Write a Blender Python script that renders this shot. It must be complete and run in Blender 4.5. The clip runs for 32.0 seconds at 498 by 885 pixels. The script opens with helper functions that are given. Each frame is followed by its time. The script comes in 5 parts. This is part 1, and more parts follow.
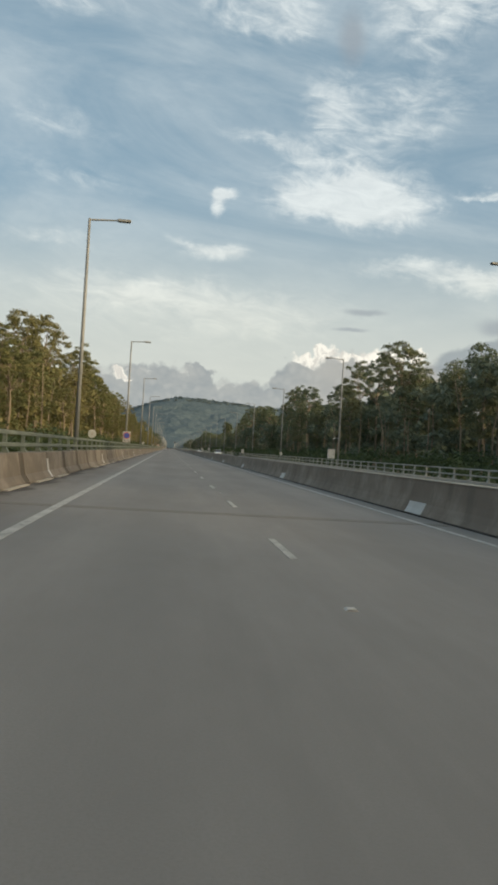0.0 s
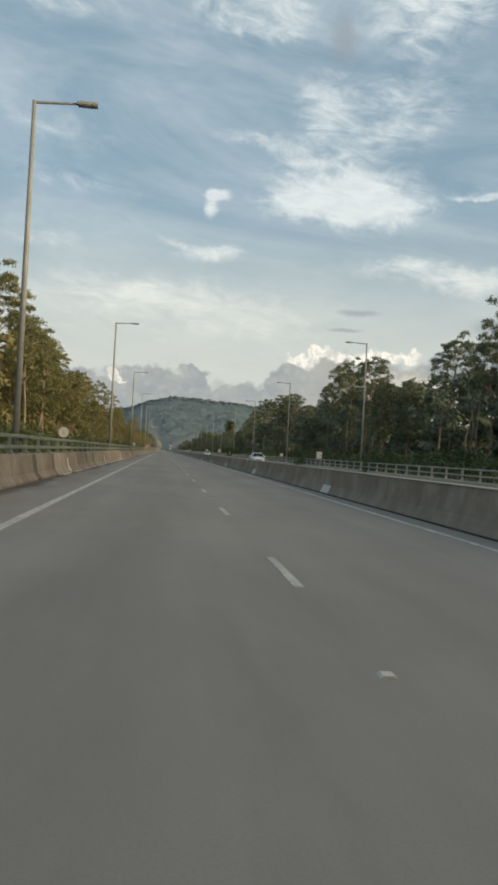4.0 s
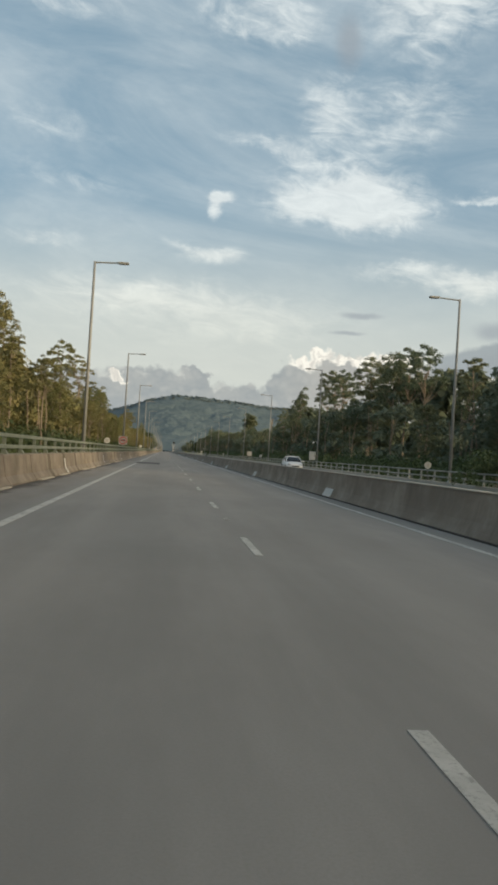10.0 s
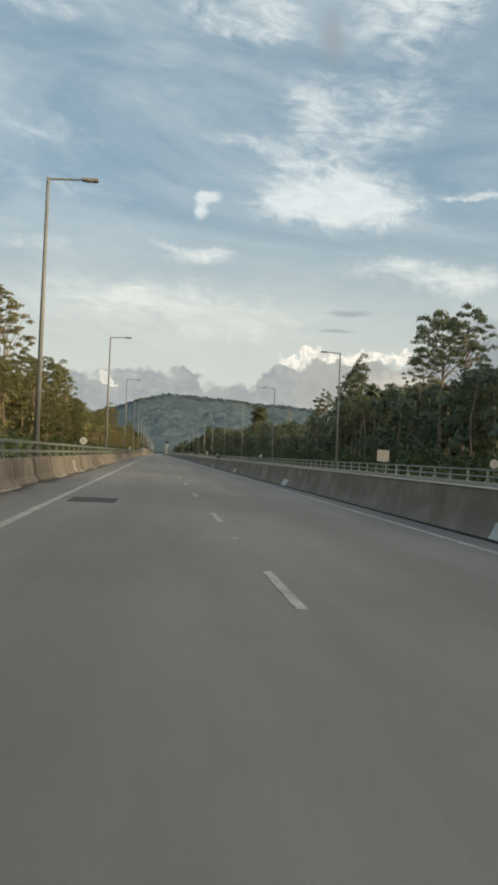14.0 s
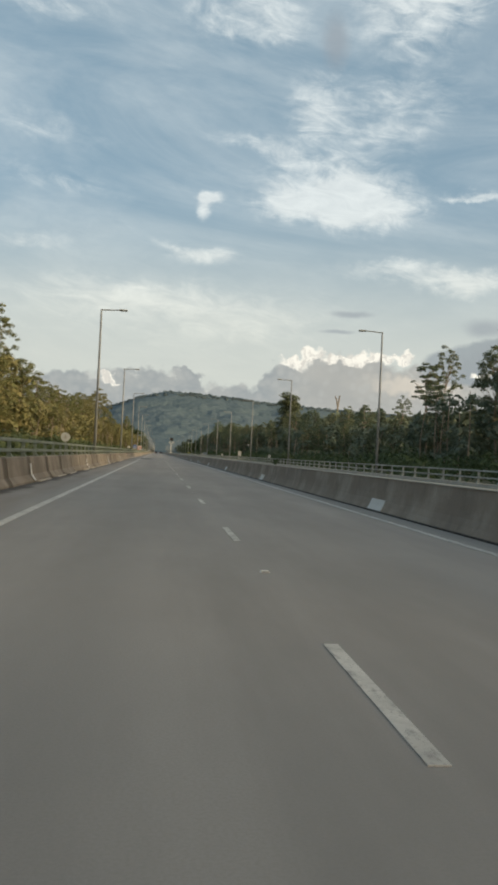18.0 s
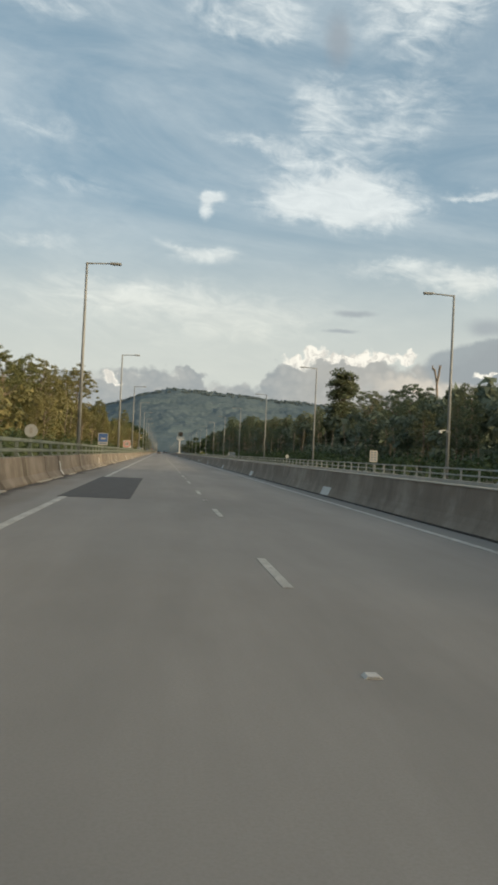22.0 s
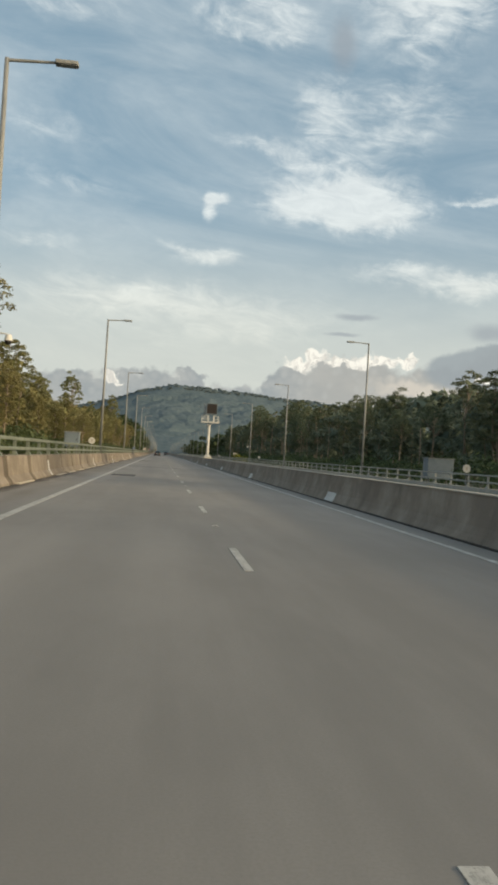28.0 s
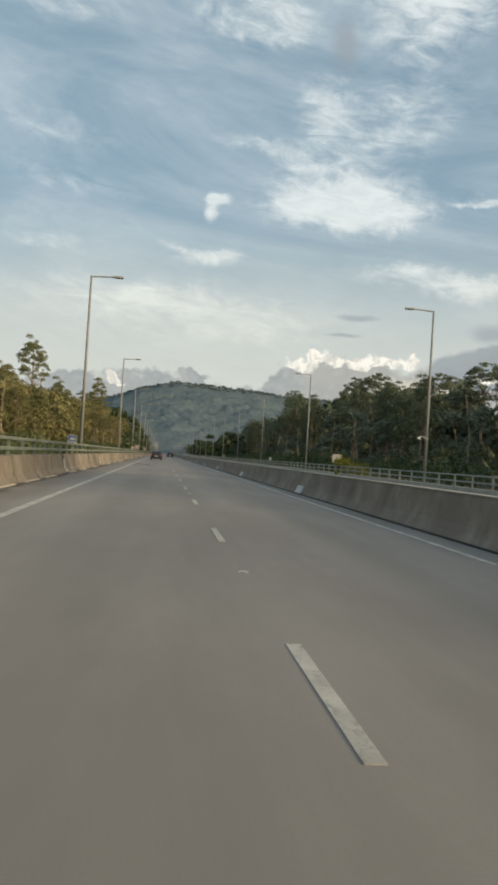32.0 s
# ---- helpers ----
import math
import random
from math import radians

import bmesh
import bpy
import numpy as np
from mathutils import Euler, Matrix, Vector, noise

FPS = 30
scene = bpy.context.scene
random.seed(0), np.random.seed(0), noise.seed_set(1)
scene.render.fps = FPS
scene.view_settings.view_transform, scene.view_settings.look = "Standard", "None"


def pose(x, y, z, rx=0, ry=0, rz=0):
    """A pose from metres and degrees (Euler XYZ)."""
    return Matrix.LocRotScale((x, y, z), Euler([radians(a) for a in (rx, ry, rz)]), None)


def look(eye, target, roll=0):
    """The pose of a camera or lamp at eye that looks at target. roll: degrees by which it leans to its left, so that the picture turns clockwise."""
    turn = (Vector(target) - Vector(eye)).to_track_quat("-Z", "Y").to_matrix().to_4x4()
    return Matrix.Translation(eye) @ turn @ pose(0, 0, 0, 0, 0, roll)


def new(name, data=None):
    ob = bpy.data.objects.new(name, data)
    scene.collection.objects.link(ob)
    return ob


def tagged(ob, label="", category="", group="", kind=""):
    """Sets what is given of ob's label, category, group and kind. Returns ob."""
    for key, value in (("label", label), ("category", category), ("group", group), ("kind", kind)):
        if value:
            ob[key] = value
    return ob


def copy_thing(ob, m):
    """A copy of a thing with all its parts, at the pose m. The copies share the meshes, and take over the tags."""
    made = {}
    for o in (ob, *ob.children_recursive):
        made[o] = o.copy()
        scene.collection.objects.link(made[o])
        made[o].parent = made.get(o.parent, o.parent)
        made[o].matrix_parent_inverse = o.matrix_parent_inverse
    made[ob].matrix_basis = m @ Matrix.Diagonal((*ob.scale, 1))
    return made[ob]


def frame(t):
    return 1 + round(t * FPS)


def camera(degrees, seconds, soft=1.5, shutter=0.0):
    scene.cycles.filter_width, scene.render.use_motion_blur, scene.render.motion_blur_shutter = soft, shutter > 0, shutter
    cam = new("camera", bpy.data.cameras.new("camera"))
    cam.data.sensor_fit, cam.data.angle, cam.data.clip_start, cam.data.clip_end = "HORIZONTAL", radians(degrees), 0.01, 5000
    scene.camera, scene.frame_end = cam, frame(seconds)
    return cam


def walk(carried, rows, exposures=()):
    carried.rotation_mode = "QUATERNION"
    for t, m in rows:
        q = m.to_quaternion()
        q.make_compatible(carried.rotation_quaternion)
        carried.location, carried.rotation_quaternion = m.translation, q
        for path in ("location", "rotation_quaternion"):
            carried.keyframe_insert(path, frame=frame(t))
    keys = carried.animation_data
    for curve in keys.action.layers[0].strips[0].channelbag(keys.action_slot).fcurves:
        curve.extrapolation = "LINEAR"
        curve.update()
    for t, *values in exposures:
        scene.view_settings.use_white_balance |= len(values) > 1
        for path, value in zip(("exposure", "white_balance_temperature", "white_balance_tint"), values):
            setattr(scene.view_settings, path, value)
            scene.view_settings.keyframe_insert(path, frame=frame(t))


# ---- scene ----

# ---------- camera and its drive ----------
cam = camera(33.3, 32.0, soft=3.3)
EYE = 1.25
# seconds, metres across, metres along the road, yaw, pitch, roll
DRIVE = [
    (0, -0.684, 0.00, -5.526, 0.686, 3.388), (0.5, -0.692, 13.45, -5.963, 0.754, 3.527),
    (1, -0.692, 26.87, -5.963, 0.832, 3.468), (1.5, -0.663, 40.20, -5.898, 0.744, 3.064),
    (2, -0.631, 53.52, -5.955, 0.748, 3.077), (2.5, -0.606, 66.91, -5.896, 0.738, 2.926),
    (3, -0.576, 80.35, -5.958, 0.812, 3.160), (3.5, -0.528, 93.81, -5.894, 0.753, 3.064),
    (5.5, -0.280, 147.77, -5.801, 0.932, 3.086), (6, -0.227, 161.35, -5.822, 0.867, 3.313),
    (6.5, -0.186, 175.05, -5.736, 0.972, 2.995), (7, -0.164, 188.80, -5.772, 0.943, 3.151),
    (7.5, -0.167, 202.56, -5.854, 0.902, 3.485), (8, -0.186, 216.33, -5.791, 0.912, 3.310),
    (8.5, -0.211, 230.11, -5.771, 0.875, 3.352), (9, -0.248, 243.90, -5.764, 0.802, 3.410),
    (9.5, -0.304, 257.68, -5.792, 0.908, 3.577), (10, -0.371, 271.41, -5.766, 0.911, 3.520),
    (10.5, -0.439, 285.07, -5.749, 0.952, 3.576), (11, -0.502, 298.70, -5.748, 0.943, 3.599),
    (11.5, -0.555, 312.39, -5.740, 0.914, 3.530), (12, -0.577, 326.06, -5.695, 0.938, 3.561),
    (12.5, -0.544, 339.67, -5.941, 0.879, 3.526), (13, -0.483, 353.24, -6.320, 0.768, 1.976),
    (13.5, -0.416, 366.76, -6.370, 0.965, 2.208), (14, -0.355, 380.29, -6.359, 0.921, 2.347),
    (14.5, -0.313, 393.84, -6.379, 0.889, 2.404), (16.5, -0.213, 448.12, -6.314, 0.885, 2.527),
    (17, -0.219, 461.72, -6.336, 0.966, 2.650), (17.5, -0.262, 475.34, -6.333, 0.912, 2.769),
    (18, -0.329, 488.97, -6.284, 0.930, 2.668), (18.5, -0.414, 502.62, -6.299, 0.962, 2.726),
    (19, -0.500, 516.30, -6.267, 0.825, 2.751), (19.5, -0.572, 530.03, -6.265, 0.978, 2.750),
    (20, -0.622, 543.76, -6.193, 0.840, 2.705), (20.5, -0.642, 557.46, -6.250, 0.986, 2.979),
    (21, -0.613, 571.12, -6.220, 0.885, 2.872), (21.5, -0.512, 584.81, -6.205, 0.956, 2.982),
    (22, -0.383, 598.47, -6.090, 0.893, 2.595), (22.5, -0.263, 611.99, -6.258, 0.950, 3.274),
    (23, -0.145, 625.65, -6.143, 0.981, 3.035), (23.5, -0.022, 639.73, -6.182, 0.991, 3.218),
    (24, 0.076, 653.80, -6.144, 1.139, 3.120), (24.5, 0.114, 667.47, -6.181, 0.988, 3.313),
    (25, 0.110, 681.01, -6.147, 1.061, 3.160), (25.5, 0.078, 694.71, -6.124, 1.012, 3.248),
    (27.5, -0.131, 750.03, -6.154, 0.941, 3.577), (28, -0.161, 763.88, -6.085, 1.026, 3.421),
    (28.5, -0.165, 777.69, -6.094, 0.974, 3.540), (29, -0.158, 791.51, -6.044, 1.083, 3.349),
    (29.5, -0.154, 805.34, -6.122, 1.024, 3.676), (30, -0.150, 819.19, -6.121, 1.029, 3.760),
    (30.5, -0.143, 833.06, -6.132, 1.065, 3.899), (31, -0.129, 846.95, -6.044, 1.083, 3.754),
    (31.5, -0.105, 860.88, -6.101, 0.995, 3.911), (32, -0.076, 874.83, -5.988, 1.061, 3.546),
]
rows = []
for t, x, y, yaw, pitch, roll in DRIVE:
    a, b = radians(yaw), radians(pitch)
    way = Vector((-math.sin(a) * math.cos(b), math.cos(a) * math.cos(b), math.sin(b)))
    eye = Vector((x, y, EYE))
    rows.append((t, look(eye, eye + way, roll)))
walk(cam, rows, exposures=[(0.0, 0.02, 6380.0, 4.0), (32.0, 0.02, 6380.0, 4.0)])

# ---------- sun and sky ----------
SUN_ELEV, SUN_AZ = 13.5, 120.0        # degrees; azimuth clockwise from the road's heading


def aim(elev, az):
    e, a = radians(elev), radians(az)
    return Vector((math.sin(a) * math.cos(e), math.cos(a) * math.cos(e), math.sin(e)))


sun = new("sun", bpy.data.lights.new("sun", "SUN"))
sun.data.energy, sun.data.angle, sun.data.color = 3.6, radians(6.0), (1.0, 0.74, 0.45)
sun.matrix_world = look(aim(SUN_ELEV, SUN_AZ) * 500, (0, 0, 0))


class Nodes:
    """Short hands for building a node tree."""

    def __init__(self, tree):
        self.t = tree
        tree.nodes.clear()

    def add(self, kind):
        return self.t.nodes.new(kind)

    def put(self, socket, v):
        if isinstance(v, bpy.types.NodeSocket):
            self.t.links.new(v, socket)
        elif v is not None:
            socket.default_value = v

    def m(self, op, a, b=None, c=None, clamp=False):
        n = self.add("ShaderNodeMath")
        n.operation, n.use_clamp = op, clamp
        for s, v in zip(n.inputs, (a, b, c)):
            self.put(s, v)
        return n.outputs[0]

    def v(self, op, a, b=None, out=0):
        n = self.add("ShaderNodeVectorMath")
        n.operation = op
        self.put(n.inputs[0], a)
        self.put(n.inputs[1], b)
        return n.outputs[out]

    def noise(self, vec, scale, detail=4, rough=0.55, dist=0.0, color=False):
        n = self.add("ShaderNodeTexNoise")
        self.put(n.inputs["Vector"], vec)
        for k, v in (("Scale", scale), ("Detail", detail), ("Roughness", rough), ("Distortion", dist)):
            n.inputs[k].default_value = v
        return n.outputs["Color" if color else "Fac"]

    def ramp(self, x, a, b, lo=0.0, hi=1.0, smooth=True):
        n = self.add("ShaderNodeMapRange")
        n.interpolation_type = "SMOOTHSTEP" if smooth else "LINEAR"
        for s, v in zip(n.inputs, (x, a, b, lo, hi)):
            self.put(s, v)
        return n.outputs[0]

    def mix(self, f, a, b, mode="MIX"):
        n = self.add("ShaderNodeMix")
        n.data_type, n.blend_type = "RGBA", mode
        for s, v in ((n.inputs[0], f), (n.inputs[6], a), (n.inputs[7], b)):
            self.put(s, (*v, 1) if isinstance(v, tuple) and len(v) == 3 else v)
        return n.outputs[2]

    def map(self, vec, loc=(0, 0, 0), rot=0.0, scale=(1, 1, 1)):
        n = self.add("ShaderNodeMapping")
        n.vector_type = "TEXTURE"
        self.put(n.inputs[0], vec)
        n.inputs[1].default_value, n.inputs[2].default_value, n.inputs[3].default_value = loc, (0, 0, rot), scale
        return n.outputs[0]


world = bpy.data.worlds.new("evening_sky")
world.use_nodes = True
scene.world = world
N = Nodes(world.node_tree)
ray = N.add("ShaderNodeTexCoord").outputs["Generated"]
sep = N.add("ShaderNodeSeparateXYZ")
N.put(sep.inputs[0], ray)
az = N.m("MULTIPLY", N.m("ARCTAN2", sep.outputs[0], sep.outputs[1]), 57.2958)
el = N.m("MULTIPLY", N.m("ARCSINE", sep.outputs[2]), 57.2958)
comb = N.add("ShaderNodeCombineXYZ")
N.put(comb.inputs[0], az)
N.put(comb.inputs[1], el)
sky_xy = comb.outputs[0]

nishita = N.add("ShaderNodeTexSky")
nishita.sky_type, nishita.sun_disc = "NISHITA", False
nishita.sun_elevation, nishita.sun_rotation = radians(SUN_ELEV), radians(SUN_AZ)
nishita.air_density, nishita.dust_density, nishita.ozone_density = 1.0, 1.5, 1.5
blue = N.mix(1.0, nishita.outputs[0], (0.145, 0.145, 0.145), "MULTIPLY")
sunward = N.v("DOT_PRODUCT", ray, tuple(aim(SUN_ELEV, SUN_AZ)), out=1)
blue = N.mix(N.ramp(sunward, 0.9, -0.3, 0.1, 0.72), blue, (0.265, 0.375, 0.465))

# thin high cloud: soft patches, frayed by noise (azimuth, elevation, half width, half height, tilt, weight)
WISPS = [
    (11.3, 17.5, 7.4, 2.6, -0.06, 0.85), (11.8, 17.0, 5.6, 1.9, -0.08, 0.75), (4.8, 20.9, 3.8, 0.8, -0.08, 0.32), (8.0, 20.0, 3.0, 1.1, -0.35, 0.42),
    (9.8, 23.4, 2.4, 3.0, -0.45, 0.5), (14.8, 22.6, 7.4, 3.8, 0.3, 0.42), (5.0, 27.6, 6.0, 1.7, -0.06, 0.55), (17.5, 28.5, 6.5, 2.8, 0.2, 0.62),
    (-8.0, 27.6, 6.0, 1.5, 0.0, 0.38), (16.5, 12.7, 6.2, 1.0, -0.04, 0.6), (21.2, 12.0, 3.6, 1.1, 0.0, 0.7), (21.2, 17.6, 3.0, 0.5, 0.0, 0.6),
    (-2.3, 10.4, 7.5, 1.3, 0.0, 0.4), (6.0, 9.3, 7.5, 1.7, 0.0, 0.3), (-1.0, 9.6, 18.0, 3.0, 0.0, 0.42), (-9.0, 13.4, 4.0, 0.7, 0.05, 0.42),
    (-7.0, 17.4, 6.0, 1.1, -0.1, 0.3), (-9.0, 20.6, 7.0, 1.4, -0.2, 0.28), (10.0, 31.5, 16.0, 3.4, 0.0, 0.45),
]
SMALL_WISPS = [(2.75, 17.2, 1.15, 0.42, 0.12, 0.95), (2.38, 16.6, 0.66, 1.15, 0.0, 0.85), (2.5, 13.4, 3.1, 0.75, 0.03, 0.85), (0.0, 13.9, 1.6, 0.5, -0.3, 0.4)]
fine_tear = N.noise(N.map(sky_xy, rot=-0.14, scale=(2.8, 1.0, 1)), 0.95, 8, 0.64, 0.8)
fray = N.noise(N.map(sky_xy, rot=-0.08, scale=(2.0, 1.0, 1)), 0.40, 9, 0.66, 0.6)
bend = N.v("SUBTRACT", N.noise(sky_xy, 0.45, 6, 0.62, color=True), (0.5, 0.5, 0.5))
bent = N.v("ADD", sky_xy, N.v("MULTIPLY", bend, (3.2, 2.2, 0.0)))
bent_less = N.v("ADD", sky_xy, N.v("MULTIPLY", bend, (1.1, 0.8, 0.0)))
veil = N.ramp(N.noise(N.map(sky_xy, rot=-0.15, scale=(3.4, 1.0, 1)), 0.15, 8, 0.6, 0.7), 0.28, 0.78, 0.0, 0.44)
patches = 0.0
for xy, spots in ((bent, WISPS), (bent_less, SMALL_WISPS)):
    for a0, e0, ra, re, tilt, w in spots:
        d = N.v("LENGTH", N.map(xy, (a0, e0, 0), tilt, (ra, re, 1)), out=1)
        patches = N.m("ADD", patches, N.m("MULTIPLY", N.ramp(d, 1.25, 0.05), w))
frayed = N.m("MULTIPLY", N.m("ADD", N.m("SUBTRACT", fray, 0.5), N.m("MULTIPLY", N.m("SUBTRACT", fine_tear, 0.5), 0.9)), N.m("MULTIPLY", N.ramp(patches, 0.0, 0.4, 0.0, 1.25), N.ramp(el, 8.0, 14.5, 0.35, 1.0)))
thin = N.ramp(N.m("ADD", patches, frayed), 0.02, 1.0)
thin = N.m("ADD", N.m("MULTIPLY", thin, 0.97), N.m("MULTIPLY", veil, N.m("SUBTRACT", 1.0, thin)), clamp=True)
low = N.ramp(el, 18.0, 5.0)
base = N.mix(N.m("MULTIPLY", low, 0.85), blue, (0.685, 0.672, 0.620))
high = N.mix(low, (0.84, 0.85, 0.85), (0.785, 0.765, 0.69))
high = N.mix(1.0, high, N.mix(N.ramp(fine_tear, 0.25, 0.75), (0.88, 0.89, 0.905), (1.09, 1.085, 1.08)), "MULTIPLY")
col = N.mix(N.m("MULTIPLY", thin, 0.9), base, high)
# thin cloud lit from behind round the setting sun
col = N.mix(N.m("MULTIPLY", N.ramp(sunward, 0.05, 1.0), N.ramp(el, 70.0, 10.0)), col, (2.3, 1.75, 1.15))

# small dark scud; the third, high spot is a windscreen smear drawn as cloud
SCUD_AND_SMEAR = [(12.9, 9.9, 1.9, 0.3), (12.0, 8.7, 1.5, 0.2), (11.0, 26.8, 1.3, 2.0), (21.8, 9.1, 1.8, 0.8)]
for a0, e0, ra, re in SCUD_AND_SMEAR:
    d = N.v("LENGTH", N.map(N.v("ADD", sky_xy, N.v("MULTIPLY", bend, (1.2, 0.5, 0.0))), (a0, e0, 0), 0.0, (ra, re, 1)), out=1)
    col = N.mix(N.ramp(d, 1.1, 0.2, 0.0, 0.62), col, (0.33, 0.35, 0.39))

# heaped clouds along the horizon: grey bodies, pale rims towards the light, sunlit heads
puff = N.v("SUBTRACT", N.noise(sky_xy, 0.95, 6, 0.6, color=True), (0.5, 0.5, 0.5))
curl = N.add("ShaderNodeTexVoronoi")
curl.feature = "SMOOTH_F1"
N.put(curl.inputs["Vector"], N.v("ADD", sky_xy, N.v("MULTIPLY", puff, (0.5, 0.5, 0.0))))
curl.inputs["Scale"].default_value, curl.inputs["Smoothness"].default_value = 1.5, 0.25
dome = N.m("MULTIPLY", N.m("SUBTRACT", curl.outputs["Distance"], 0.35), 0.75)
rise = N.add("ShaderNodeCombineXYZ")
N.put(rise.inputs[1], dome)
lump = N.v("ADD", N.v("ADD", sky_xy, N.v("MULTIPLY", puff, (1.7, 1.3, 0.0))), rise.outputs[0])
BODIES = [
    (12.6, 3.85, 5.1, 3.5), (19.5, 3.3, 6.5, 3.6), (8.7, 4.3, 2.2, 2.3), (27.0, 4.0, 9.0, 5.0),
    (-1.2, 2.9, 6.0, 2.9), (1.8, 4.8, 1.2, 1.2), (-6.0, 2.9, 4.0, 2.5), (4.6, 2.6, 3.6, 2.5), (-14.0, 2.0, 8.0, 3.0),
]
HEADS = [
    (9.2, 6.7, 0.85, 0.42), (10.3, 7.15, 0.7, 0.5), (11.8, 6.95, 0.75, 0.36), (13.3, 7.05, 0.95, 0.4), (14.8, 7.1, 0.95, 0.36),
    (16.4, 7.15, 0.85, 0.34), (-3.6, 5.0, 0.42, 0.20), (-3.1, 4.75, 0.30, 0.15), (21.8, 6.35, 0.9, 0.14),
]


def heap(places, xy, near, far):
    total = 0.0
    for a0, e0, ra, re in places:
        d = N.v("LENGTH", N.map(xy, (a0, e0, 0), 0.0, (ra, re, 1)), out=1)
        total = N.m("MAXIMUM", total, N.ramp(d, far, near))
    return total


body = heap(BODIES, lump, 0.88, 1.06)
inner = heap(BODIES, N.v("ADD", lump, (-0.12, 0.32, 0.0)), 0.93, 1.04)
lit = heap(HEADS, lump, 0.75, 1.3)
rim = N.m("MULTIPLY", N.m("SUBTRACT", 1.0, inner), body, clamp=True)
soft_noise = N.noise(N.map(sky_xy, scale=(1.6, 1, 1)), 0.55, 6, 0.62)
grey = N.mix(N.ramp(soft_noise, 0.32, 0.68), (0.335, 0.352, 0.368), (0.45, 0.445, 0.435))
grey = N.mix(N.ramp(az, 6.5, 12.0, 0.0, 0.6), grey, (0.475, 0.44, 0.405))
grey = N.mix(N.ramp(el, 4.5, 1.0, 0.0, 0.55), grey, (0.41, 0.425, 0.44))
grey = N.mix(N.m("MULTIPLY", N.ramp(curl.outputs["Distance"], 0.55, 0.15), 0.35), grey, (0.52, 0.505, 0.485))
grey = N.mix(N.m("MULTIPLY", rim, N.ramp(soft_noise, 0.44, 0.66, 0.0, 0.8)), grey, (0.72, 0.695, 0.645))
bank = N.v("LENGTH", N.map(N.v("ADD", sky_xy, N.v("MULTIPLY", bend, (1.5, 1.2, 0.0))), (24.6, 7.15, 0), 0.12, (7.4, 1.65, 1)), out=1)
glow_bed = N.v("LENGTH", N.map(lump, (17.5, 5.2, 0), -0.12, (4.2, 0.9, 1)), out=1)
col = N.mix(N.m("MULTIPLY", body, 0.94), col, grey)
col = N.mix(N.ramp(glow_bed, 1.1, 0.2, 0.0, 0.65), col, (0.78, 0.68, 0.58))
col = N.mix(N.ramp(bank, 1.03, 0.86, 0.0, 0.85), col, (0.34, 0.365, 0.39))
head = N.mix(N.ramp(N.noise(N.v("ADD", lump, (0.0, 0.2, 0.0)), 2.4, 4, 0.6), 0.36, 0.58), (0.74, 0.68, 0.62), (1.04, 0.96, 0.86))
col = N.mix(N.m("MULTIPLY", lit, 0.96), col, head)
back = N.add("ShaderNodeBackground")
N.put(back.inputs[0], col)
back.inputs[1].default_value = 1.0
out = N.add("ShaderNodeOutputWorld")
N.put(out.inputs[0], back.outputs[0])


# ---------- materials ----------
def material(name):
    mat = bpy.data.materials.new(name)
    mat.use_nodes = True
    n = Nodes(mat.node_tree)
    shader = n.add("ShaderNodeBsdfPrincipled")
    end = n.add("ShaderNodeOutputMaterial")
    n.t.links.new(shader.outputs[0], end.inputs[0])
    return mat, n, shader, end


def plain(name, a, b, rough=0.6, metal=0.0, scale=3.0, bump=0.0, streak=(1, 1, 1), fine=12.0):
    """Two tones mixed by a coarse and a fine noise at real size."""
    mat, n, sh, _ = material(name)
    where = n.map(n.add("ShaderNodeNewGeometry").outputs["Position"], scale=streak)
    mixed = n.m("ADD", n.m("MULTIPLY", n.noise(where, scale, 5, 0.6), 0.65), n.m("MULTIPLY", n.noise(where, scale * fine, 3), 0.35))
    n.put(sh.inputs["Base Color"], n.mix(n.ramp(mixed, 0.3, 0.7), a, b))
    sh.inputs["Roughness"].default_value, sh.inputs["Metallic"].default_value = rough, metal
    if bump:
        bp = n.add("ShaderNodeBump")
        bp.inputs["Strength"].default_value, bp.inputs["Distance"].default_value = bump, 0.02
        n.put(bp.inputs["Height"], n.noise(where, scale * fine, 4))
        n.put(sh.inputs["Normal"], bp.outputs[0])
    return mat


